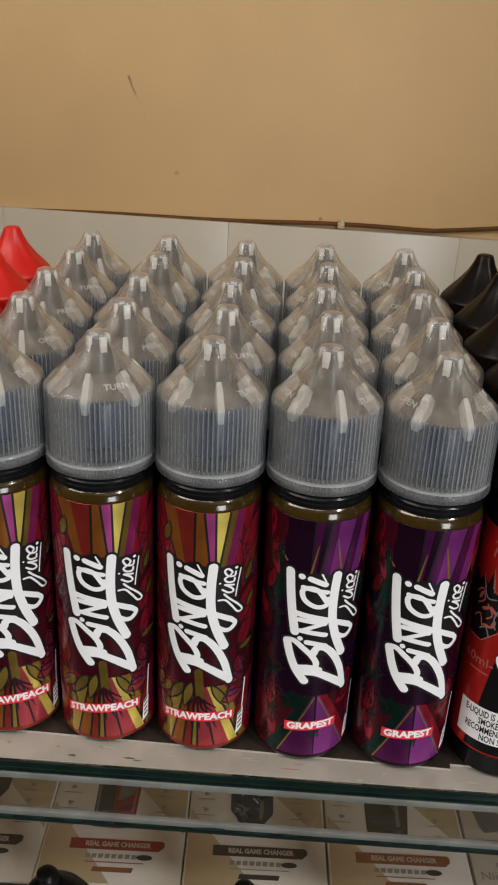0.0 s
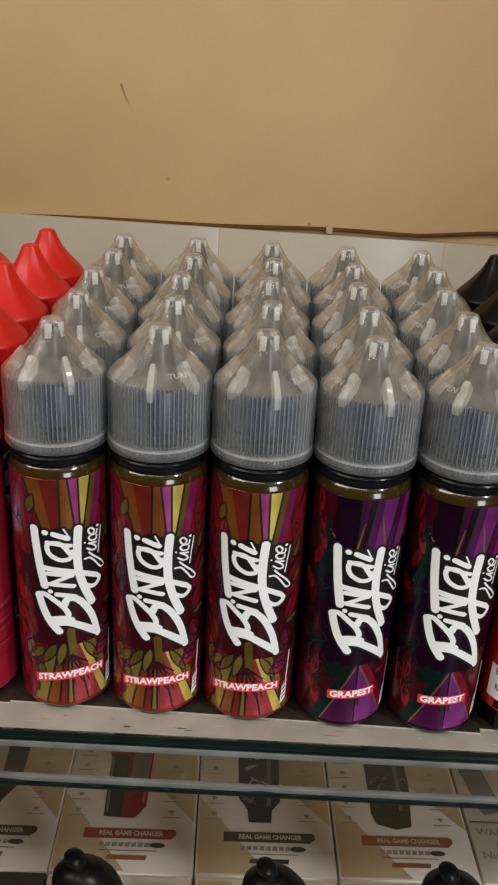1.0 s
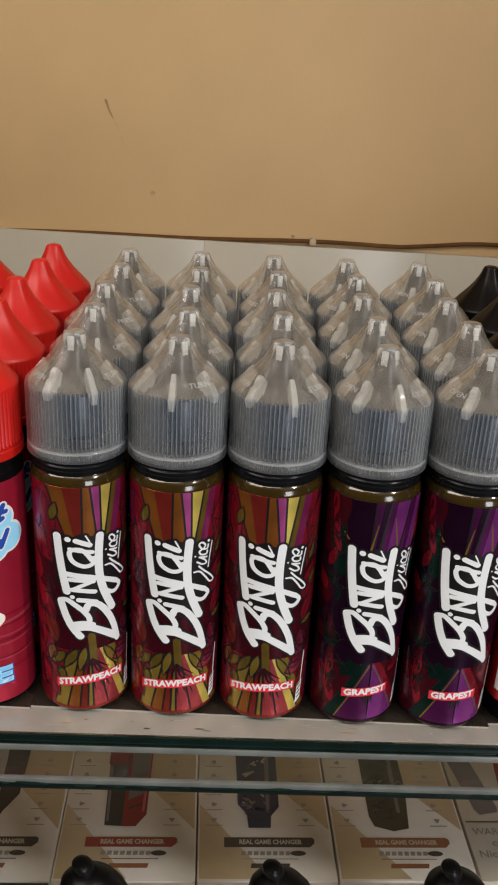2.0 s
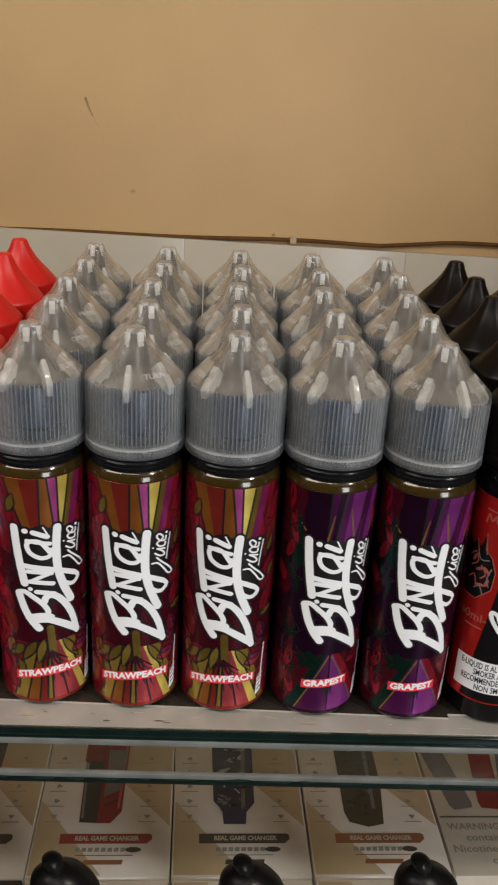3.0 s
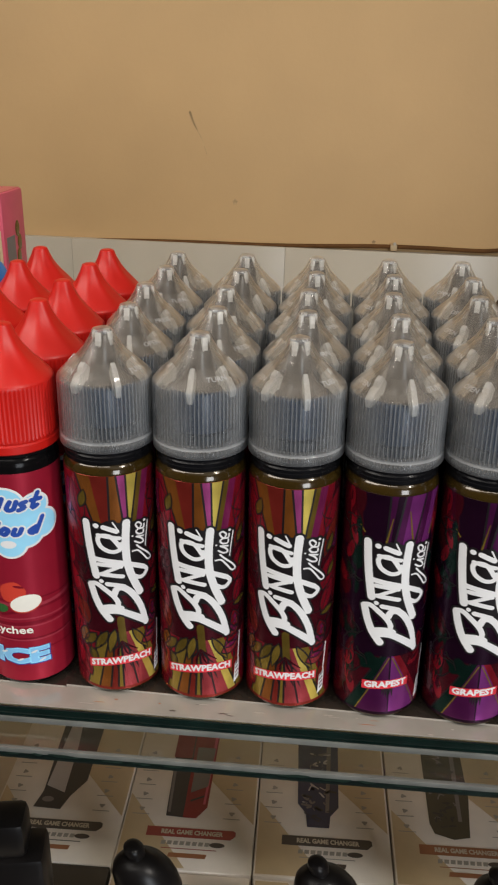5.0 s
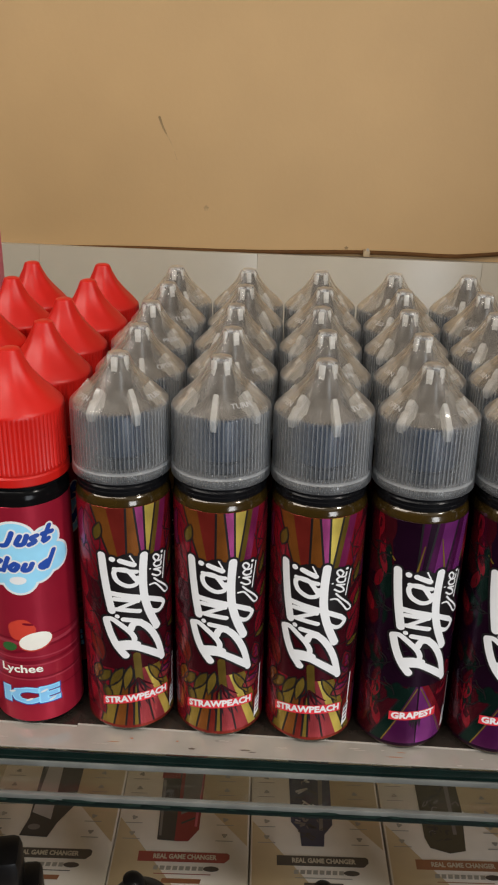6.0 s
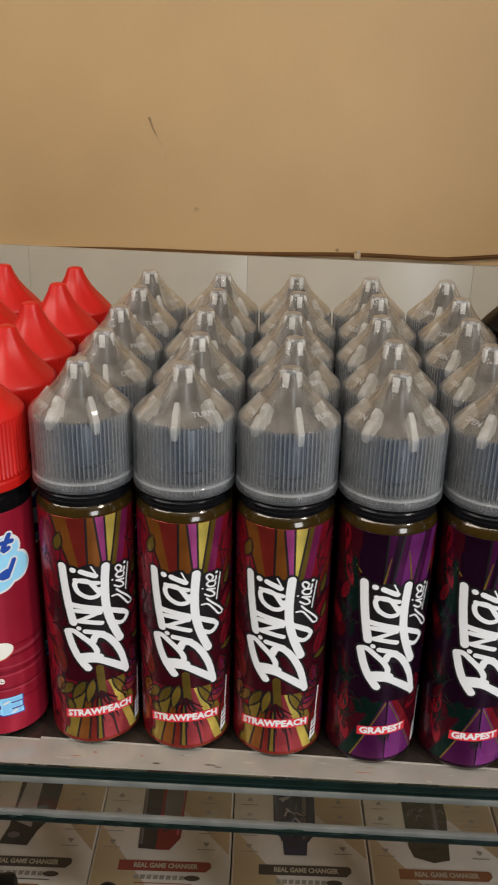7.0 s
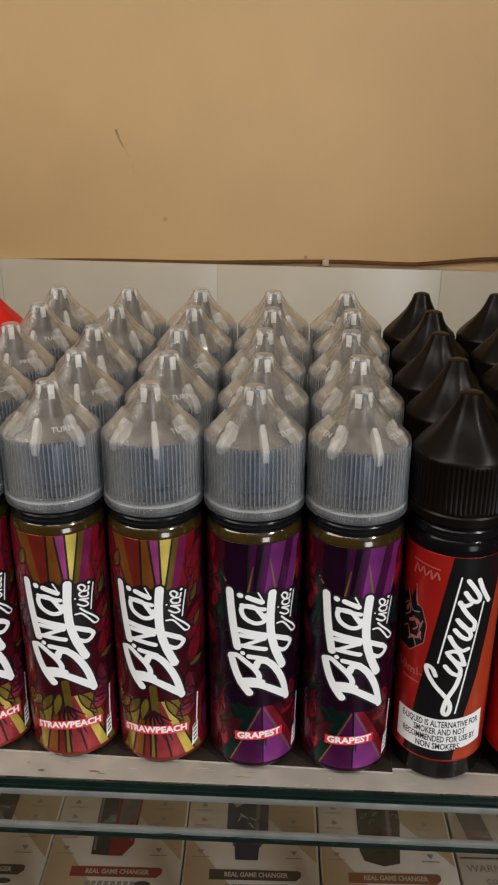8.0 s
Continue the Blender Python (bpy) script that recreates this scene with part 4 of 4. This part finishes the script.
    sh.poly([(-27, 33), (-24, 29), (-21.6, 32.6), (-19.5, 30), (-17.4, 37.0), (-16.8, 29.4), (-13.9, 27.2), (-11.7, 20.7), (-12.3, 12.5), (-18.1, 5.9), (-25, 6), (-28, 21.5)], "jet", 1.6)
    for u, v, a in ((-18.5, 20, 0.6), (-15.2, 20.5, 2.4), (-17, 13, 0.2), (-21.5, 24, 1.2), (-14.5, 15, 1.3)):
        sh.blob(u, v, 2.0, 0.7, "dim", 2.2, turn=a)
    for line in ([(-20.5, 29), (-18.6, 24.5), (-15, 25.5)], [(-13.4, 22), (-14.6, 17.5), (-13.6, 13.5)], [(-19.5, 10.5), (-17.2, 12.4), (-15.4, 8.9)], [(-17.0, 33), (-16.2, 28.0)]):
        sh.stroke(line, 0.55, "dev_grey", 2.4, steps=3)
    rim = [(-17.4, 37.0), (-16.8, 29.4), (-13.9, 27.2), (-11.7, 20.7), (-12.3, 12.5), (-18.1, 5.9), (-25, 6)]
    sh.stroke(rim, 0.45, "dim", 2.6, steps=1)
    for line in ([(-24, 24), (-21, 27), (-19.6, 23), (-22.5, 20)], [(-17.8, 22), (-15.4, 18.6), (-17.4, 16)], [(-23, 14), (-20.4, 16.5), (-19, 12)], [(-21.6, 32.6), (-20, 28)]):
        sh.stroke(line, 0.6, "dim", 2.8, steps=3)
    part("emblem", sh.wrapped(R_LAB, Z_MID), sh.materials(), label, "dark emblem shape")
    sh = Sheet()
    sh.text("60ml-", -18.0, -2.6, 5.6, "dim", 2.0, bold=0.08)
    part("volume_text", sh.wrapped(R_LAB, Z_MID), sh.materials(), label, "faint volume lettering")
    sh = Sheet()
    sh.poly([(-21, -7.6), (-13, -7.6), (-13, -6.9), (-21, -6.9)], "dim", 2.0)
    part("volume_line", sh.wrapped(R_LAB, Z_MID), sh.materials(), label, "faint line of print")
    sh = Sheet()
    sh.stroke([(-19, 42.0), (-18, 46), (-16.5, 43), (-15, 46), (-14, 42.5), (-12, 45.5), (-11.4, 42), (-9.6, 45.4), (-8.6, 42.6)], 0.8, "dim", 2.0, steps=3)
    part("maker_mark", sh.wrapped(R_LAB, Z_MID), sh.materials(), label, "faint script mark")
    sh = Sheet()
    sh.poly([(-19.6, 47.6), (-8.6, 46.6), (-8.6, 47.2), (-19.6, 48.2)], "dim", 2.0)
    part("maker_line", sh.wrapped(R_LAB, Z_MID), sh.materials(), label, "faint rule")
    return bottle


PITCH, ROW, FRONT = 0.0370, 0.0373, 0.254
rng = random.Random(8)
fruity = wrap_bottle("bottle", "clear-capped bottle with a gold, red and magenta peach label", fruity_print, M["rust"], "STRAWPEACH", 26.6, -35.8, 0.07, 0.010)
grape = wrap_bottle("bottle", "clear-capped bottle with a dark purple grape label", grape_print, M["plum"], "GRAPEST", 17.4, -35.6, 0.06, 0.004)
cherry, flame = cherry_bottle(), flame_bottle()
for ob in (fruity, grape):
    ob["group"] = "clear-capped bottles in rows"
CAP_TURNS = {0: 11.0, 1: -13.0, 2: 15.0, 3: 3.0, 4: 15.0}
TURNS = {0: 22.3, 1: 9.3, 2: 0.6, 3: 14.5, 4: 7.4}


def stand(ob, used, x, y, turn):
    m = pose(x, y, SHELF, 0, 0, turn)
    if used:
        return copy_thing(ob, m)
    ob.matrix_basis = m
    return ob


count = {}
for col in range(-1 - 1, 7):
    for row in range(5):
        x = (col - 2) * PITCH + 0.0003 - 0.0002 * row + (0, 0.0008, -0.0010, 0.0006, -0.0008)[row] + (rng.random() - 0.5) * 0.00012 * (row > 0)
        y = FRONT + row * ROW + (rng.random() - 0.5) * 0.00012 * (row > 0)
        kind = cherry if col < 0 else fruity if col < 3 else grape if col < 5 else flame
        if col < 0:
            turn = 8.0 + rng.uniform(-6, 6) * (row > 0)
            x -= 0.0022 if row == 0 else 0.0015
        elif col < 5:
            turn = TURNS[col] if row == 0 else rng.uniform(-40, 40)
        else:
            turn = (3.8, 27.0)[col - 5] if row == 0 else rng.uniform(-30, 30)
        made = stand(kind, count.get(kind.name, 0), x, y, turn)
        for piece in made.children:
            if piece.name.startswith("cap"):
                piece.matrix_basis = pose(0, 0, 0, 0, 0, CAP_TURNS.get(col, 0.0) if row == 0 else rng.uniform(0, 360))
        count[kind.name] = 1

# ---------------------------------------------------------------- pink carton and blue-capped bottle beyond the red ones
carton = empty("carton", pose(-0.2875, 0.6225, SHELF - 0.0005))
tagged(carton, "pink printed carton with rounded edges standing on the shelf", "carton")
part("body", box_bm((-0.035, -0.0225, 0), (0.035, 0.0225, 0.1560), 0.0022), M["carton_pink"], carton)
part("top_print", box_bm((-0.033, -0.0205, 0.1559), (0.033, 0.0205, 0.1563)), M["carton_rose"], carton, "rose top flap")
part("window_print", box_bm((-0.030, -0.0229, 0.05), (0.0325, -0.0226, 0.128)), M["box_tan"], carton, "pale printed panel")
part("frame_print", box_bm((0.010, -0.0233, 0.06), (0.030, -0.02295, 0.118)), M["box_dark"], carton, "dark framed print")
part("edge_print", box_bm((0.03505, -0.0185, 0.02), (0.0353, -0.002, 0.122)), M["dev_grey"], carton, "grey stripes on the side")
for k in range(3):
    bm = bmesh.new()
    bmesh.ops.create_uvsphere(bm, u_segments=12, v_segments=8, radius=1, matrix=Matrix.LocRotScale((0.0351, 0.005 + 0.003 * (k % 2), 0.104 + 0.011 * k), None, (0.0004, 0.0045, 0.0065)))
    part("leaf_print", bm, M["olive"], carton, "green leaf print")

blue = empty("bottle", pose(-0.1885, 0.402, SHELF))
tagged(blue, "blue-capped liquid bottle standing beside the red-capped ones", "bottle")
body_parts(blue, M["black_pet"], M["collar"], "glossy black bottle body")
bm = lathe(mm([(R_CAP - 0.5, 110.4), (R_CAP, 111.4), (R_CAP, 134), (R_CAP - 1, 138), (R_CAP - 3.5, 143), (R_CAP - 8, 147.0), (R_CAP - 14, 149.0)]), 96, knurl(60, 0.5, 112, 133))
part("cap", bm, M["blue_cap"], blue, "rounded bright blue cap")

# ---------------------------------------------------------------- lower shelf with kit boxes
LOW = 0.614
deck = empty("lower_shelf", pose(0, 0.19, LOW))
tagged(deck, "white lower shelf board carrying rows of kit boxes", "shelf board")
part("board", box_bm((-0.608, 0.02, -0.018), (0.608, 0.46, 0), 0.001), M["box_side"], deck)


def kit_box(x, y, turn, w, d, h, style, label):
    """A flat-lying printed kit box, its print facing up; x, y: the front left corner."""
    ob = empty("kit_box", pose(x, y, LOW, 0, 0, turn))
    tagged(ob, label, "box", "kit boxes on the lower shelf")
    # notice lid: same white card, darkened in its colour for the dimmer right end
    top = {"black": "box_black", "notice": "box_white_shaded"}.get(style, "box_white")
    part("carton", box_bm((0, 0, 0), (w, d, h), 0.0009), M[top], ob)
    W, D = w * 1000, d * 1000
    at = pose(0, 0, h - 0.00008)
    if style == "black":
        sh = Sheet()
        sh.poly([(3, D - 2), (W - 3, D - 2), (W - 3, D - 1.4), (3, D - 1.4)], "box_dark", 1)
        for k in range(5):
            sh.blob(16 + 8.0 * k, D - 6.4, 3.4, 3.4, "box_gold", 1.5, n=16)
            sh.blob(16 + 8.0 * k, D - 6.4, 1.9, 1.9, "box_black", 2.5, n=16)
        part("gold_print", sh.laid(), sh.materials(), ob, "gold ring marks", at)
        return ob
    if style == "plain":
        sh = Sheet()
        sh.poly([(1.5, D - 2), (W * 0.25, D - 2), (W * 0.62, 2), (1.5, 2)], "box_tan", 1)
        for k in range(4):
            sh.poly([(W * 0.30 + 8 * k, D - 16), (W * 0.30 + 8 * k + 6, D - 16), (W * 0.30 + 8 * k + 6, D - 10), (W * 0.30 + 8 * k, D - 10)], "box_grey", 1.5)
        part("print", sh.laid(), sh.materials(), ob, "tan slanting field and grey bars", at)
        return ob
    if style == "notice":
        sh = Sheet()
        for a in (0, 1):
            sh.poly([(2, 56 + a), (W - 2, 56 + a), (W - 2, 57.0 + a), (2, 57.0 + a)], "box_dark" if a else "box_grey", 1)
        part("rule", sh.laid(), sh.materials(), ob, "dark rule", at)
        sh = Sheet()
        for k, words in enumerate(("WARNING: This product", "contains nicotine.", "Nicotine is an addictive", "chemical")):
            sh.text(words, W / 2, 47 - 11 * k, 9.5, "box_grey", 1.5, width=W * (0.9, 0.66, 0.9, 0.38)[k], bold=0.12)
        part("notice_text", sh.laid(), sh.materials(), ob, "grey notice lettering", at)
        sh = Sheet()
        for u, key, a in ((24, "dev_grey", 0.18), (48, "dev_red", -0.12), (68, "dev_grey", -0.2)):
            c, s = math.cos(a), math.sin(a)
            sh.poly([(u + p * c - q * s, 66 + p * s + q * c) for p, q in ((-10, 6), (-8, 0), (8, 0), (10, 5), (10, 74), (-10, 74))], key, 1.5 if key == "dev_red" else 2.5)
        part("device_print", sh.laid(), sh.materials(), ob, "red and grey devices printed on the lid", at)
        return ob
    main = {"red": "box_red", "blue": "box_dark", "olive": "box_brown", "silver": "box_dark"}[style]
    sh = Sheet()
    sh.poly([(1.5, 2), (W * 0.52, 2), (W * 0.10, 62), (1.5, 74)], "box_tan", 1)
    sh.poly([(W - 1.5, 48), (W - 1.5, D - 2), (W * 0.30, D - 2), (W * 0.52, 106)], "box_tan", 1)
    part("tone_print", sh.laid(), sh.materials(), ob, "tan slanting tone fields", at)
    sh = Sheet()
    b0, b1 = 21, 93
    sh.poly([(b0, 31), (b0 + 68, 31), (b1, 35), (b1, 39), (b1 - 2, 40.5), (b0, 40.5)], main, 2)
    part("banner_print", sh.laid(), sh.materials(), ob, "slanted title banner", at)
    sh = Sheet()
    sh.text("REAL GAME CHANGER", b0 + 37, 35.8, 6.0, "box_side", 3, width=50, bold=0.25)
    part("banner_text", sh.laid(), sh.materials(), ob, "pale banner lettering", at)
    sh = Sheet()
    for p in range(0, 36, 5):
        sh.poly([(b0 + 13 + p, 23.4), (b0 + 16.6 + p, 23.4), (b0 + 17 + p, 27.2), (b0 + 13.4 + p, 27.2)], "box_grey", 2)
    part("name_print", sh.laid(), sh.materials(), ob, "grey name bars", at)
    sh = Sheet()
    sh.blob(b0 + 58, 25.3, 6.2, 2.5, "box_dark", 2, n=20)
    part("pill_print", sh.laid(), sh.materials(), ob, "dark oval badge", at)
    sh = Sheet()
    sh.poly([(b0 + 14, 19.6), (b0 + 58, 19.6), (b0 + 58, 20.4), (b0 + 14, 20.4)], main if style != "blue" else "box_grey", 2)
    part("line_print", sh.laid(), sh.materials(), ob, "thin line of print", at)
    sh = Sheet()
    sh.poly([(b0 + 20, 11.6), (b0 + 50, 11.6), (b0 + 51, 15.8), (b0 + 21, 15.8)], main if style == "blue" else "box_brown", 2)
    part("foot_print", sh.laid(), sh.materials(), ob, "small foot bar", at)
    for k in range(5):
        for u in (13, 88):
            v = 58 + 16 * k
            sh = Sheet()
            sh.blob(u, v, 2.2, 2.0, "box_grey", 2, n=10, wave=0.3, lobes=3, phase=k)
            sh.poly([(u - 7, v - 6), (u + 7, v - 6), (u + 7, v - 5.2), (u - 7, v - 5.2)], "box_grey", 2)
            part("icon_print", sh.laid(), sh.materials(), ob, "", at)
    sh = Sheet()
    c0 = 50
    if style == "red":
        sh.poly([(c0 - 16, 52), (c0 + 2, 51), (c0 + 3, 156), (c0 - 19, 156)], "dev_black", 2)
        sh.poly([(c0 - 2, 51), (c0 + 9, 51), (c0 + 17, 63), (c0 + 19, 156), (c0 - 2, 156)], "dev_red", 2.5)
        sh.poly([(c0 + 13, 66), (c0 + 15, 66), (c0 + 18, 150), (c0 + 15.5, 150)], "carton_pink", 3.2)
        sh.poly([(c0 - 15, 56), (c0 - 13, 56), (c0 - 15, 116), (c0 - 17.5, 116)], "dev_grey", 3.2)
        sh.poly([(c0 + 1, 78), (c0 + 15, 86), (c0 + 17, 132), (c0 + 1, 132)], "dev_grey", 3.5)
        sh.poly([(c0 + 2, 68), (c0 + 13, 74), (c0 + 13, 76), (c0 + 2, 70)], "dev_black", 3.6)
        sh.poly([(c0 - 19, 118), (c0 - 3, 118), (c0 - 3, 156), (c0 - 19, 156)], "dev_red", 3.5)
    elif style == "silver":
        sh.poly([(c0 - 19, 52), (c0 + 4, 51), (c0 + 9, 66), (c0 + 19, 84), (c0 + 19, 156), (c0 - 18, 156), (c0 - 15, 70)], "dev_black", 2)
        sh.poly([(c0 - 14, 76), (c0 + 3, 69), (c0 + 1, 124), (c0 - 2, 156), (c0 - 11, 156)], "dev_silver", 3)
        sh.blob(c0 - 9, 61, 5, 3, "dev_grey", 3)
    else:
        key = "dev_blue" if style == "blue" else "dev_olive"
        sh.poly([(c0 - 9, 50), (c0 + 9, 50), (c0 + 10, 62), (c0 + 17, 72), (c0 + 18, 156), (c0 - 18, 156), (c0 - 17, 74), (c0 - 10, 64)] if style == "blue" else
                [(c0 - 15, 52), (c0, 47), (c0 + 13, 50), (c0 + 18, 92), (c0 + 18, 156), (c0 - 17, 156), (c0 - 18, 62)], key, 2)
        r2 = random.Random(7)
        sh.poly([(c0 + 6, 66), (c0 + 9, 66), (c0 + 12, 150), (c0 + 8, 150)], "dev_grey", 2.6)
        for _ in range(34):
            u, v = c0 + r2.uniform(-12, 12), r2.uniform(56, 150)
            sh.stroke([(u, v), (u + r2.uniform(-4, 4), v + r2.uniform(-3, 3)), (u + r2.uniform(-6, 6), v + r2.uniform(-5, 5))], r2.uniform(0.8, 2.2), "dev_silver" if style == "blue" and r2.random() < 0.4 else "dev_grey" if r2.random() < 0.5 else "dev_black", 3, steps=3)
    part("device_print", sh.laid(), sh.materials(), ob, "device picture printed on the lid", at)
    return ob


H_BOX, ROT = 0.050, 3.0


def row_at(x, y0=0.4265):
    return y0 + (x + 0.04) * math.tan(radians(ROT))


for x, w, style, text in ((-0.2490, 0.1080, "silver", "white and tan kit box with a silver device print"), (-0.1405, 0.1080, "red", "white and tan kit box with a red device print"),
                          (-0.0315, 0.1075, "blue", "white and tan kit box with a blue device print"), (0.0775, 0.1075, "olive", "white and tan kit box with a dark olive device print"),
                          (0.1870, 0.1075, "notice", "white kit box with a printed warning notice")):
    kit_box(x, row_at(x), ROT, w, 0.170, H_BOX, style, text)
for x, w, style, text in ((-0.2400, 0.1060, "black", "black kit box with gold ring marks"), (-0.1320, 0.1060, "plain", "white and tan kit box lying at the shelf front"),
                          (-0.0230, 0.1060, "plain", "white and tan kit box lying at the shelf front"), (0.0860, 0.1060, "plain", "white and tan kit box lying at the shelf front")):
    kit_box(x, row_at(x) - 0.1448 + (0.0012 if style == "black" else 0.0), ROT, w, 0.143, H_BOX - 0.001, style, text)


def ellipse_lathe(profile, k, segments=48):
    bm = lathe(profile, segments)
    for p in bm.verts:
        p.co.y *= k
    return bm


def pod_device(x, y, h, turn):
    ob = empty("vape_device", pose(x, y, LOW + H_BOX - 0.001, 0, 0, turn))
    tagged(ob, "glossy black pod device with a domed top standing on a box", "pod device", "display devices")
    def lean(bm):
        for p in bm.verts:
            k = max(0.0, p.co.z * 1000 - (h - 33))
            p.co.x -= 0.00030 * k
        return bm
    part("body", ellipse_lathe(mm([(18, 0), (20, 1), (21, 3), (21, h - 40), (20.6, h - 33.2)]), 0.75), M["device"], ob)
    part("pod", lean(ellipse_lathe(mm([(20.4, h - 33), (20.6, h - 27), (19.6, h - 21), (16.8, h - 15), (12.6, h - 11), (8.6, h - 8.8), (6.2, h - 8.0)]), 0.8)), M["device_gloss"], ob, "glossy black pod with a sloping shoulder")
    part("mouthpiece", lean(lathe(mm([(6.0, h - 9.0), (5.6, h - 7.6), (6.3, h - 5), (6.4, h - 3), (5.6, h - 1.0), (3.8, h), (2.0, h + 0.2)]), 32)), M["device_gloss"], ob, "rounded black mouthpiece")
    part("seam", ellipse_lathe(mm([(20.75, h - 34.0), (20.85, h - 33.6), (20.75, h - 33.2)]), 0.76), M["dev_grey"], ob, "thin grey seam")
    return ob


for x, y, h in ((-0.088, 0.338, 121), (0.027, 0.338, 125), (0.134, 0.338, 132)):
    pod_device(x, y, h, 4)


def square_mod(x, y, h, turn):
    ob = empty("vape_device", pose(x, y, LOW + H_BOX - 0.001, 0, 0, turn))
    tagged(ob, "glossy black square device standing on a black box", "pod device", "display devices")
    part("body", box_bm((-0.022, -0.015, 0), (0.022, 0.015, h * 0.8 / 1000), 0.004), M["device_gloss"], ob)
    part("pod", box_bm((-0.019, -0.0125, h * 0.8 / 1000 - 0.001), (0.012, 0.0125, h / 1000), 0.005), M["device_gloss"], ob, "black bevelled pod")
    return ob


square_mod(-0.178, 0.338, 136, 12)
